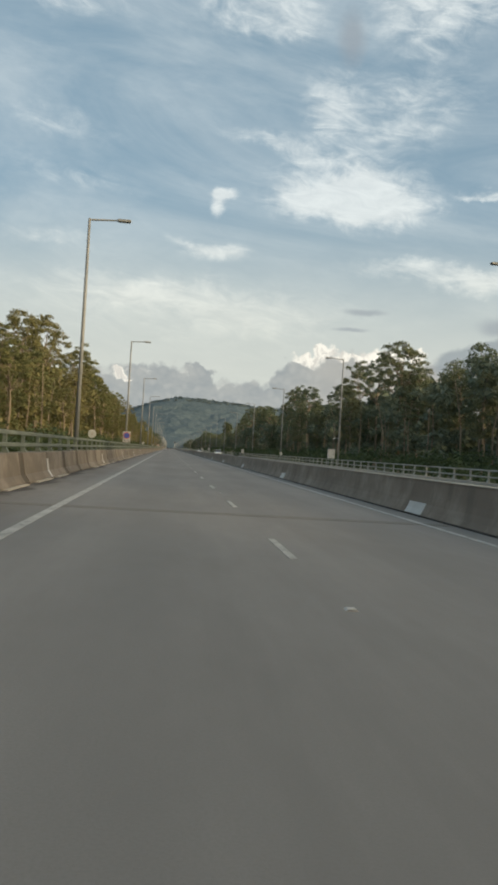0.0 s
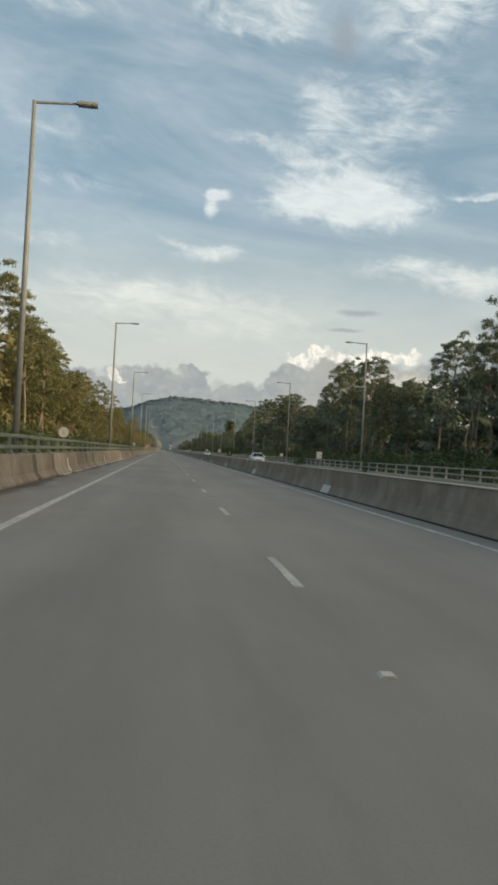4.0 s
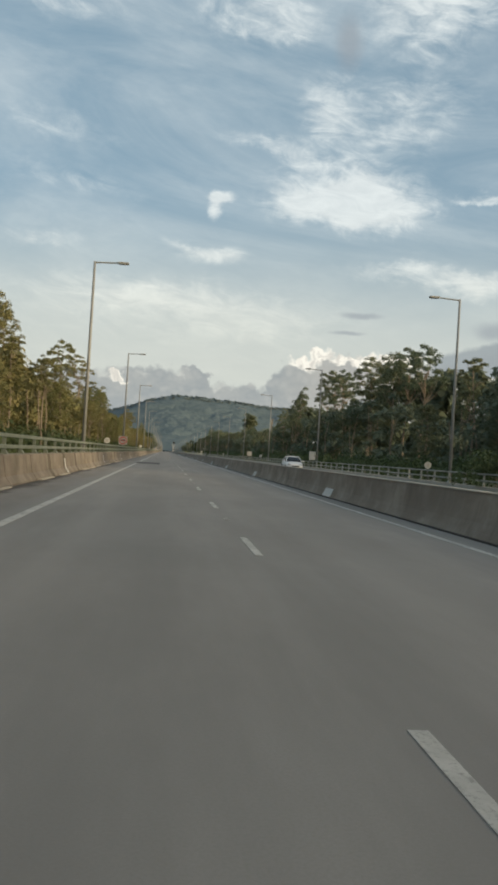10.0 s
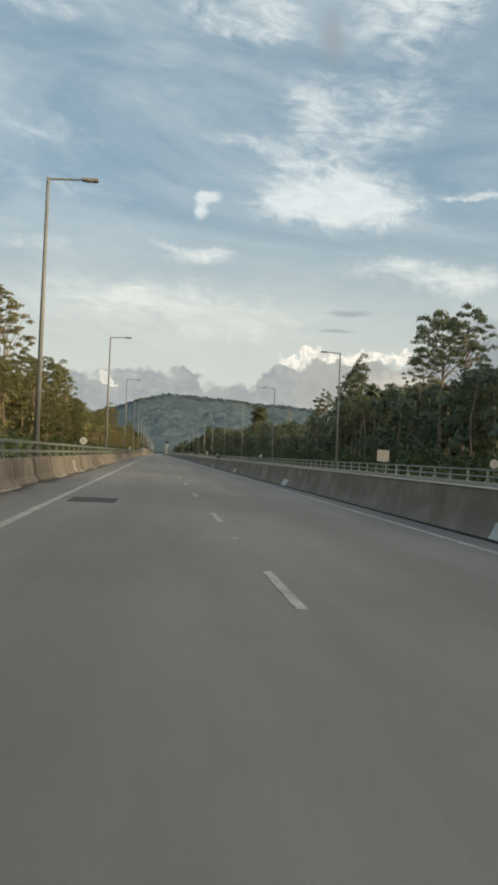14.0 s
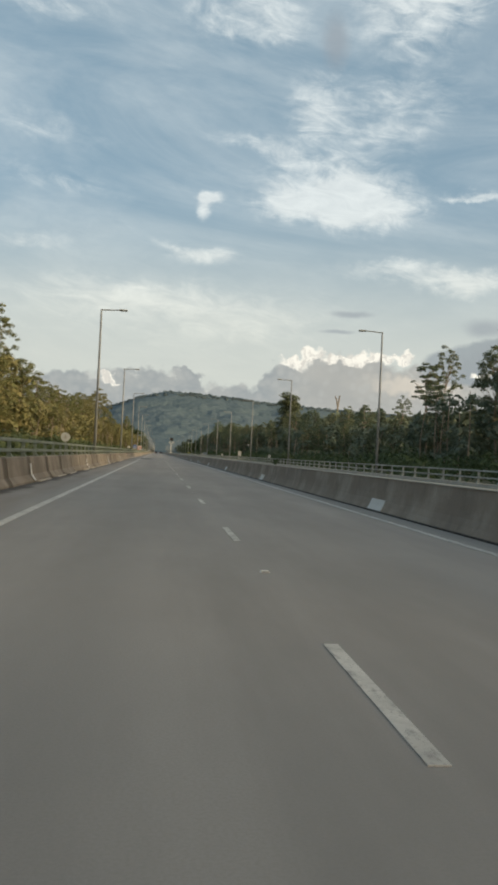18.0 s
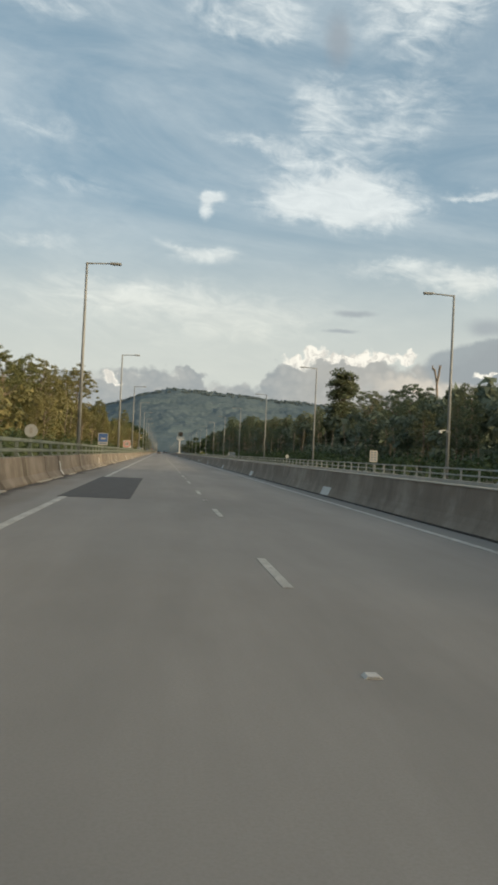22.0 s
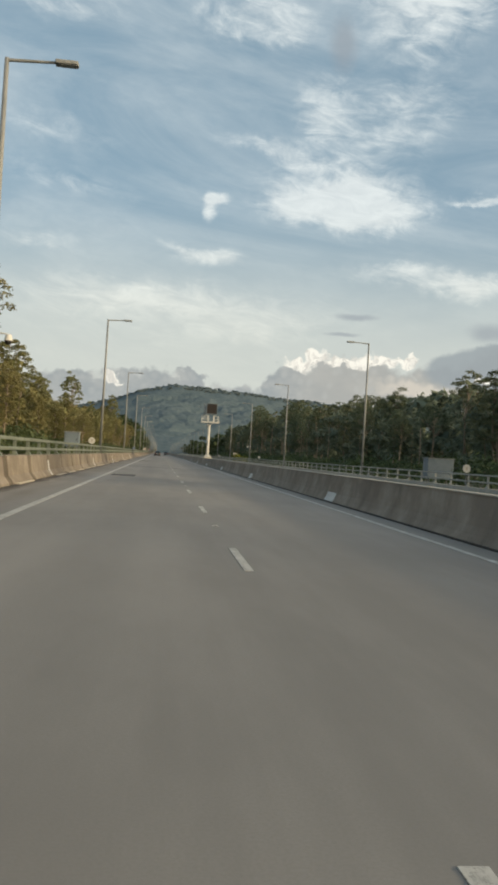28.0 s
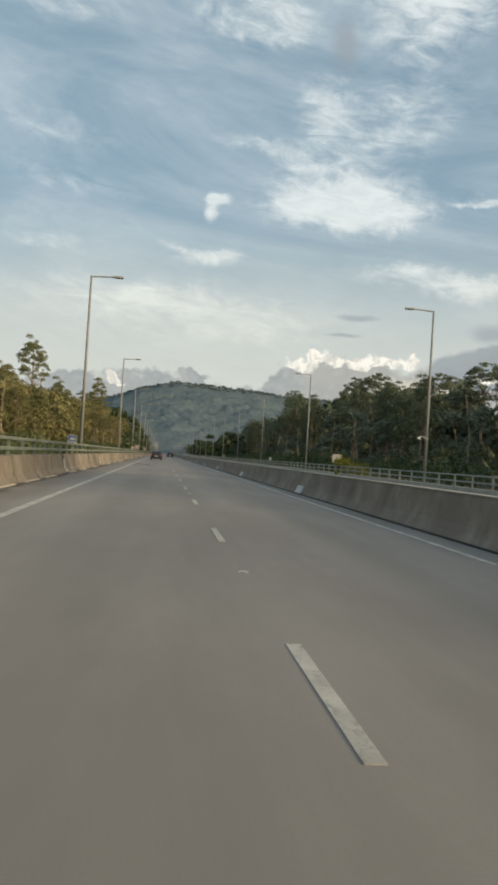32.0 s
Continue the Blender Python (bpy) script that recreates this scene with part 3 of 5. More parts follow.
# ---------- far parapet across the other carriageway ----------
FAR = [(-0.25, -0.4), (-0.22, 0.34), (0.3, 0.34), (0.3, -0.4)]
far_par = thing("far_parapet_kerb", "low pale concrete kerb wall of the opposite carriageway", "barrier", kind="structure")
seg = mesh_of(extrude_profile(blank(), FAR, 0.01, 2 * SEG - 0.01), "kerb_block", PALE)
for i in range(n_seg // 2):
    part("kerb_block", seg, PALE, far_par, at=pose(FAR_X, Y_MIN + 2 * i * SEG, 0))
part("far_kerb", mesh_of(extrude_profile(blank(), FAR, Y_MIN + (n_seg // 2) * 2 * SEG, Y_END), "far_kerb", PALE), PALE, far_par, at=pose(FAR_X, 0, 0))
railing("far_railing", "pale painted steel railing across the opposite carriageway", FAR_X, 0.33, 0.66, 1.03, RAIL_PALE, -1, 0.085)


# ---------- lamp posts ----------
def lamp_post(x, y, side, foot, rise=0.0):
    """A tapered steel post with one level arm; side +1 reaches to the right."""
    lp = thing("street_lamp", "tall tapered grey steel street lamp with one level arm", "street lamp", "street lamps along the road", pose(x, y, 0))
    part("pole", rod(blank(), (0, 0, foot), (0, 0, 12.05 + rise), 0.115, 0.065, 12), STEEL, lp, smooth=True)
    bm = blank()
    box(bm, -0.22, 0.22, -0.22, 0.22, foot, foot + 0.03, 0.008)
    for a in range(4):
        rod(bm, (0.16 * (1 if a % 2 else -1), 0.16 * (1 if a > 1 else -1), foot), (0.16 * (1 if a % 2 else -1), 0.16 * (1 if a > 1 else -1), foot + 0.07), 0.015, sides=6)
    part("base_plate", bm, STEEL, lp)
    bm = blank()
    rod(bm, (0, 0, 11.99 + rise), (side * 1.45, 0, 12.06 + rise), 0.05, 0.04, 10)
    part("arm", bm, STEEL, lp)
    bm = blank()
    box(bm, min(side * 1.35, side * 2.0), max(side * 1.35, side * 2.0), -0.15, 0.15, 12.0 + rise, 12.12 + rise, 0.035)
    head = part("luminaire", bm, STEEL, lp, "flat grey lamp head")
    bm = blank()
    box(bm, min(side * 1.5, side * 1.95), max(side * 1.5, side * 1.95), -0.11, 0.11, 11.985 + rise, 12.004 + rise, 0.004)
    part("lens", bm, LENS, head)
    return lp


first_l = lamp_post(-5.12, POLE_L - POLE_S, 1, 0.86, 0.07)
first_r = lamp_post(17.80, POLE_R - POLE_S, -1, -0.42)
for k in range(0, 46):
    copy_thing(first_l, pose(-5.12, POLE_L + k * POLE_S, 0))
    copy_thing(first_r, pose(17.80, POLE_R + k * POLE_S, 0))


# ---------- lettering ----------
def letters(text, size, depth=0.004):
    """A mesh of built-in letters, centred, standing in the x and z plane and facing back along the road."""
    cu = bpy.data.curves.new("letters", "FONT")
    cu.body, cu.size, cu.extrude, cu.align_x, cu.align_y = text, size, depth, "CENTER", "CENTER"
    cu.resolution_u = 3
    tmp = bpy.data.objects.new("letters", cu)
    me = bpy.data.meshes.new_from_object(tmp)
    bpy.data.objects.remove(tmp)
    me.transform(pose(0, 0, 0, 90, 0, 0))
    return me


def disc(bm, x, y, z, r, depth=0.01, sides=32):
    return rod(bm, (x, y, z), (x, y + depth, z), r, sides=sides)


def ring(bm, y, z, r0, r1, depth=0.006, sides=40):
    """A flat ring that faces the road."""
    loops = []
    for r, yy in ((r0, y), (r1, y), (r1, y - depth), (r0, y - depth)):
        loops.append([bm.verts.new((r * math.sin(2 * math.pi * i / sides), yy, z + r * math.cos(2 * math.pi * i / sides))) for i in range(sides)])
    for a in range(4):
        p, q = loops[a], loops[(a + 1) % 4]
        for i in range(sides):
            bm.faces.new((p[i], p[(i + 1) % sides], q[(i + 1) % sides], q[i]))
    bmesh.ops.recalc_face_normals(bm, faces=bm.faces)
    return bm


# ---------- signs on the left parapet ----------
SIGN_X = -5.03


def sign_stand(label, y, z, half_w, half_h, foot=0.85):
    s_ = thing("road_sign", label, "road sign", at=pose(SIGN_X, y, 0))
    part("post", rod(blank(), (0, 0.04, foot), (0, 0.04, z + half_h * 0.8), 0.032, sides=10), STEEL, s_)
    plate = part("plate", box(blank(), -half_w, half_w, -0.012, 0.006, z - half_h, z + half_h, 0.004), SIGNWHITE, s_, "white square plate")
    bm = blank()
    for dz in (-half_h * 0.5, half_h * 0.5):
        box(bm, -half_w * 0.6, half_w * 0.6, 0.006, 0.03, z + dz - 0.02, z + dz + 0.02)
    part("bracket", bm, STEEL, s_)
    return s_, plate


s_, pl = sign_stand("white square sign with a blue disc and a red rim", 87.4, 2.12, 0.40, 0.57)
part("disc", disc(blank(), 0, -0.018, 2.26, 0.30, 0.006), BLUE, pl)
part("rim", ring(blank(), -0.014, 2.26, 0.285, 0.335), RED, pl)
for x0, x1 in ((-0.30, -0.06), (0.08, 0.30)):
    part("arrow", extrude_profile(blank(), [(x0, 1.74), (x0 + 0.05, 1.70), (x1, 1.71), (x1, 1.77), (x0 + 0.05, 1.78)], -0.017, -0.013), BLACK, pl, "short black arrow bar")

s_, pl = sign_stand("white square sign with a red barred ring", 365.7, 2.10, 0.48, 0.48)
part("rim", ring(blank(), -0.014, 2.10, 0.33, 0.42), RED, pl)
bm = box(blank(), -0.36, 0.36, -0.022, -0.016, -0.035, 0.035)
bm.transform(pose(0, 0, 2.10, 0, 40, 0))
part("bar", bm, RED, pl)
part("lorry", extrude_profile(blank(), [(-0.24, 2.03), (-0.24, 2.16), (-0.10, 2.22), (0.22, 2.18), (0.22, 2.07), (-0.02, 2.05)], -0.0155, -0.0125), BLACK, pl, "black vehicle shape")

s_, pl = sign_stand("white square speed limit sign with a red ring", 717.0, 2.10, 0.52, 0.52)
part("rim", ring(blank(), -0.014, 2.10, 0.36, 0.45), RED, pl)
me = letters("100", 0.38)
me.materials.append(BLACK)
part("number", me, BLACK, pl, at=pose(0, -0.018, 2.10))

for y, z, hw, hh in ((667.4, 2.05, 0.40, 0.50), (922.0, 1.66, 0.25, 0.25)):
    s_, pl = sign_stand("blue square information sign with a pale border", y, z, hw, hh)
    part("field", box(blank(), -hw * 0.88, hw * 0.88, -0.02, -0.013, z - hh * 0.45, z + hh * 0.9), SKYBLUE, pl, "blue field")
    part("symbol", box(blank(), -hw * 0.45, hw * 0.55, -0.026, -0.021, z - 0.02, z + 0.12), SIGNWHITE, pl, "pale symbol bar")
    part("caption_bar", box(blank(), -hw * 0.7, hw * 0.7, -0.02, -0.013, z - hh * 0.78, z - hh * 0.60), BOXGREY, pl)

for y in (1046.0, 1130.0):
    s_, pl = sign_stand("small white square sign on the parapet", y, 2.0, 0.42, 0.42)
    part("rim", ring(blank(), -0.014, 2.0, 0.28, 0.35), RED, pl)


def marker_disc(x, y, z, foot):
    """A round plate on a short post."""
    m_ = thing("distance_marker", "round dull white marker disc on a short post", "road marker", "round marker discs along the road", pose(x, y, 0))
    part("post", rod(blank(), (0, 0.03, foot), (0, 0.03, z), 0.022, sides=8), STEEL, m_)
    d_ = part("disc", disc(blank(), 0, -0.01, z, 0.235, 0.02), DISC, m_)
    part("mark", box(blank(), -0.05, 0.05, -0.016, -0.011, z - 0.10, z + 0.10), PALE, d_, "faded pale number bar")
    return m_


left_mark = marker_disc(SIGN_X, 48.1, 1.79, 0.85)
for y in (146.1, 240.4, 339.8, 435.1, 532.6, 629.2, 729.0, 824.5, 1020.0, 1117.0, 1214.0):
    copy_thing(left_mark, pose(SIGN_X, y, 0))
right_mark = marker_disc(FAR_X - 0.1, 36.0, 1.35, 0.33)
for y in (130.3, 229.8, 325.3, 421.8, 518.4, 617.3, 712.0, 809.3, 908.0, 1005.0, 1102.0):
    copy_thing(right_mark, pose(FAR_X - 0.1, y, 0))


# ---------- white panels on the feet of the barriers ----------
def foot_panel(x, y, side):
    """A white sheet laid on the lower slope of a barrier, split from a thin frame strip."""
    p_ = thing("reflector_panel", "white reflective sheet on the foot of the concrete barrier", "reflector", "reflective sheets along the barrier", pose(x, y, 0))
    w = 1.3 if side > 0 else 0.34
    pts = [(-0.008, 0.03), (0.003, 0.025), (0.070, 0.14), (0.135, 0.295), (0.124, 0.30), (0.062, 0.15)]
    if side < 0:
        pts = [(0.010, 0.05), (0.002, 0.05), (-0.152, 0.255), (-0.217, 0.64), (-0.209, 0.65), (-0.142, 0.26)]
    part("sheet", extrude_profile(blank(), pts, -w / 2, w / 2), WHITE, p_)
    return p_


panel_r = foot_panel(BASE_R - 0.004, 19.6 - POLE_S / 2, 1)
panel_l = foot_panel(BASE_L + 0.004, 19.2 - POLE_S / 2, -1)
for k in range(0, 56):
    y = 19.6 + k * POLE_S / 2
    copy_thing(panel_r, pose(BASE_R - 0.004, y, 0))
    copy_thing(panel_l, pose(BASE_L + 0.004, y + 9.0, 0))
# narrow pairs set beside some panels, each below a pale strip that climbs the barrier's face
strip = thing("conduit_strip", "pale grey upright strip on the concrete barrier above a white sheet", "barrier strip", "upright strips on the barrier", pose(BASE_R, 247.6, 0))
part("cover", extrude_profile(blank(), [(0.127, 0.30), (0.159, 0.42), (0.229, 0.83), (0.236, 0.83), (0.166, 0.42), (0.134, 0.30)], -0.28, 0.28), PALE, strip)
for y in (247.6, 481.1, 597.6, 713.8):
    copy_thing(panel_r, pose(BASE_R - 0.004, y, 0) @ Matrix.Diagonal((1, 0.4, 1, 1)))
    if y > 250:
        copy_thing(strip, pose(BASE_R, y, 0))


# ---------- cabinets, cameras ----------
def cabinet(x, y, z0, w, d, h, label, mat, foot):
    """A roadside control box with a door, a lid and a stand."""
    c_ = thing("control_cabinet", label, "cabinet", at=pose(x, y, 0))
    part("body", box(blank(), -w / 2, w / 2, -d / 2, d / 2, z0, z0 + h, 0.015), mat, c_)
    part("lid", box(blank(), -w / 2 - 0.04, w / 2 + 0.04, -d / 2 - 0.05, d / 2 + 0.05, z0 + h, z0 + h + 0.06, 0.012), STEEL, c_)
    dr = part("door", box(blank(), -w / 2 + 0.05, w / 2 - 0.05, -d / 2 - 0.018, -d / 2, z0 + 0.06, z0 + h - 0.06, 0.006), mat, c_)
    part("handle", box(blank(), w / 2 - 0.14, w / 2 - 0.11, -d / 2 - 0.045, -d / 2 - 0.018, z0 + h * 0.42, z0 + h * 0.6), BLACK, dr)
    for sx in (-1, 1):
        part("leg", box(blank(), sx * w * 0.35 - 0.04, sx * w * 0.35 + 0.04, -0.05, 0.05, foot, z0), STEEL, c_)
    return c_


for y, z0, w, h in ((91.1, 1.15, 0.75, 1.0), (370.3, 1.2, 0.7, 1.0), (201.3, 1.1, 0.6, 0.8)):
    cabinet(FAR_X + 0.15, y, z0, w, 0.4, h, "small white control box behind the pale railing", WHITE, 0.33)
cabinet(FAR_X + 1.4, 818.5, 0.55, 1.8, 1.0, 1.35, "large blue grey control cabinet behind the pale railing", BOXGREY, -0.42)
cabinet(-5.78, 818.3, 1.26, 0.92, 0.8, 0.92, "blue grey control cabinet behind the parapet", BOXGREY, -0.42)


def board(y, z, label, hw=0.48, hh=0.45):
    b_ = thing("road_sign", label, "road sign", at=pose(FAR_X + 0.05, y, 0))
    part("post", rod(blank(), (0, 0.04, 0.33), (0, 0.04, z), 0.035, sides=10), STEEL, b_)
    part("plate", box(blank(), -hw, hw, -0.01, 0.008, z - hh, z + hh, 0.004), SIGNWHITE, b_)
    return b_


for y in (443.6, 955.8):
    board(y, 1.70, "blank white square board beside the pale railing")
b_ = board(666.0, 1.65, "white board with grey bars beside the pale railing", 0.33, 0.48)
for z in (1.35, 1.55, 1.76, 1.96):
    for x in (-0.14, 0.13):
        part("text_bar", box(blank(), x - 0.09, x + 0.09, -0.016, -0.011, z - 0.055, z + 0.055), BOXGREY, b_)


def camera_arm(x, y, z, side, foot):
    """A dome camera on a short curved arm fixed to a lamp post."""
    c_ = thing("traffic_camera", "white dome traffic camera on a short arm", "camera", at=pose(x, y, 0))
    bm = blank()
    for i in range(5):
        a, b2 = i / 5, (i + 1) / 5
        rod(bm, (side * a * 0.55, -0.06, z + 0.12 * math.sin(a * 2.4)), (side * b2 * 0.55, -0.06, z + 0.12 * math.sin(b2 * 2.4)), 0.025, sides=8)
    part("arm", bm, WHITE, c_)
    bm = blank()
    rod(bm, (side * 0.55, -0.06, z - 0.08), (side * 0.55, -0.06, z + 0.09), 0.12, 0.08, 14)
    part("housing", bm, WHITE, c_)
    bm = blank()
    bmesh.ops.create_uvsphere(bm, u_segments=14, v_segments=8, radius=0.105, matrix=Matrix.Translation((side * 0.55, -0.06, z - 0.09)))
    part("dome", bm, BLACK, c_, "smoked dome")
    part("clamp", box(blank(), -0.12, 0.12, -0.13, 0.11, z - 0.06, z + 0.06, 0.01), STEEL, c_)
    return c_


POLES_R = [POLE_R + k * POLE_S for k in range(40)]
for k in (1, 7, 13, 19):
    camera_arm(17.80, POLES_R[k], 3.3, -1, 0.33)
camera_arm(-5.12, POLE_L + 16 * POLE_S, 4.2, 1, 0.7)


# ---------- message gantry on the median ----------
def message_gantry(y):
    v_ = thing("message_sign", "dark message screen and walkway on a white steel column", "road sign", at=pose(0, y, 0))
    cx = BASE_R + 0.68
    part("plinth", box(blank(), cx - 0.55, cx + 0.6, -0.7, 0.7, 0.3, 0.94, 0.04), PALE, v_, "pale concrete plinth")
    bm = blank()
    rod(bm, (cx, 0, 0.93), (cx, 0, 5.30), 0.175, 0.15, 8)
    part("column", bm, WHITE, v_, "white octagonal steel column")
    bm = blank()
    for a in range(8):
        u, w = math.cos(a * math.pi / 4), math.sin(a * math.pi / 4)
        n_ = len(bm.verts)
        p0 = bm.verts.new((cx + u * 0.22, w * 0.22, 1.42))
        p1 = bm.verts.new((cx + u * 0.46, w * 0.46, 0.95))
        p2 = bm.verts.new((cx + u * 0.22, w * 0.22, 0.95))
        q0, q1, q2 = [bm.verts.new(p.co + Vector((-w, u, 0)) * 0.02) for p in (p0, p1, p2)]
        for f_ in ((p0, p1, p2), (q2, q1, q0), (p0, q0, q1, p1), (p1, q1, q2, p2), (p2, q2, q0, p0)):
            bm.faces.new(f_)
    box(bm, cx - 0.5, cx + 0.5, -0.5, 0.5, 0.935, 0.965)
    part("foot_plate", bm, WHITE, v_)
    bm = blank()
    for k in range(9):
        rod(bm, (cx + 0.2, -0.12, 1.7 + 0.4 * k), (cx + 0.31, -0.12, 1.7 + 0.4 * k), 0.012, sides=6)
    part("climbing_rungs", bm, STEEL, v_)
    bm = blank()
    for sx in (-1, 1):
        rod(bm, (cx, 0, 4.95), (cx + sx * 0.42, 0, 5.36), 0.07, 0.05, 8)
    part("strut", bm, WHITE, v_)
    x0, x1, y0, y1, zf = cx - 1.0, cx + 1.18, -0.75, 0.85, 5.36
    bm = blank()
    for a, b2, c_, d_ in ((x0, x1, y0, y0 + 0.07), (x0, x1, y1 - 0.07, y1), (x0, x0 + 0.07, y0 + 0.07, y1 - 0.07), (x1 - 0.07, x1, y0 + 0.07, y1 - 0.07)):
        box(bm, a, b2, c_, d_, zf, zf + 0.13)
    part("platform_frame", bm, WHITE, v_)
    for k in range(14):
        yy = y0 + 0.09 + k * (y1 - y0 - 0.18) / 14
        part("grating_bar", box(blank(), x0 + 0.075, x1 - 0.075, yy, yy + 0.05, zf + 0.06, zf + 0.10), STEEL, v_)
    for xx in (x0 + 0.035, cx - 0.12, cx + 0.45, x1 - 0.035):
        part("guard_post", box(blank(), xx - 0.025, xx + 0.025, y0 + 0.01, y0 + 0.06, zf + 0.13, zf + 0.83), WHITE, v_)
    for xx in (x0 + 0.035, x1 - 0.035):
        part("guard_post", box(blank(), xx - 0.025, xx + 0.025, y1 - 0.06, y1 - 0.01, zf + 0.13, zf + 0.83), WHITE, v_)
    for zz in (zf + 0.46, zf + 0.82):
        for a, b2 in ((x0 + 0.06, cx - 0.14), (cx + 0.47, x1 - 0.06)):
            part("guard_rail", box(blank(), a, b2, y0 + 0.015, y0 + 0.055, zz - 0.02, zz + 0.02), WHITE, v_)
        for xx in (x0 + 0.035, x1 - 0.035):
            part("guard_rail", box(blank(), xx - 0.02, xx + 0.02, y0 + 0.06, y1 - 0.06, zz - 0.02, zz + 0.02), WHITE, v_)
    sx0, sx1 = cx - 0.45, cx + 0.92
    case = part("screen_case", box(blank(), sx0, sx1, -0.22, 0.55, 6.47, 7.86, 0.02), WHITE, v_, "white sheet metal case")
    part("screen", box(blank(), sx0 + 0.05, sx1 - 0.05, -0.245, -0.221, 6.53, 7.80, 0.006), SCREEN, case, "dark led screen")
    bm = blank()
    for a, b2, c_, d_ in ((sx0, sx1, 6.47, 6.53), (sx0, sx1, 7.80, 7.86), (sx0, sx0 + 0.05, 6.53, 7.80), (sx1 - 0.05, sx1, 6.53, 7.80)):
        box(bm, a, b2, -0.27, -0.222, c_, d_)
    part("screen_rim", bm, BOXGREY, case)
    part("case_door", box(blank(), sx0 - 0.02, sx0 - 0.001, 0.0, 0.45, 6.6, 7.7), BOXGREY, case)
    for xx in (sx0 - 0.26, sx0 - 0.10):
        part("upright", box(blank(), xx - 0.03, xx + 0.03, 0.3, 0.36, zf + 0.13, 7.75), WHITE, v_)
    part("top_bar", box(blank(), sx0 - 0.29, sx0 + 0.02, 0.3, 0.36, 7.70, 7.75), WHITE, v_)
    part("side_cabinet", box(blank(), sx0 - 0.22, sx0 - 0.03, 0.12, 0.29, zf + 0.3, 7.45, 0.01), BOXGREY, v_)
    for xx in (cx - 0.2, cx + 0.6):
        part("screen_leg", box(blank(), xx - 0.06, xx + 0.06, 0.1, 0.24, zf + 0.10, 6.47), WHITE, v_)
    bm = blank()
    rod(bm, (cx + 0.02, 0.1, 7.86), (cx + 0.02, 0.1, 8.30), 0.022, sides=8)
    rod(bm, (cx + 0.02, 0.1, 8.30), (cx + 0.02, 0.1, 8.46), 0.055, 0.04, 10)
    part("beacon", bm, BOXGREY, v_, "small sensor on a rod")
    return v_


message_gantry(870.5)


# ---------- cars ----------
def loft(stations, ring):
    """A smooth shell through rings set along the car; ring gives the points of one station from its numbers."""
    bm = blank()
    loops = [[bm.verts.new((x, st[0], z)) for x, z in ring(*st[1:])] for st in stations]
    k = len(loops[0])
    for p, q in zip(loops, loops[1:]):
        for i in range(k):
            bm.faces.new((p[i], p[(i + 1) % k], q[(i + 1) % k], q[i]))
    bm.faces.new(loops[0][::-1])
    bm.faces.new(loops[-1])
    bmesh.ops.recalc_face_normals(bm, faces=bm.faces)
    return bm


def body_ring(low, high, w):
    h = high - low
    half = [(0.82 * w, low), (0.97 * w, low + 0.16 * h), (w, low + 0.5 * h), (0.965 * w, low + 0.82 * h), (0.84 * w, low + 0.96 * h), (0.42 * w, high + 0.01), (0.0, high + 0.02)]
    return half + [(-x, z) for x, z in half[-2::-1]]


def glass_ring(base, top, w0, w1):
    half = [(w0, base), (w0 * 0.55 + w1 * 0.45, base + 0.6 * (top - base)), (w1, base + 0.93 * (top - base)), (w1 * 0.55, top), (0.0, top + 0.012)]
    return half + [(-x, z) for x, z in half[-2::-1]]


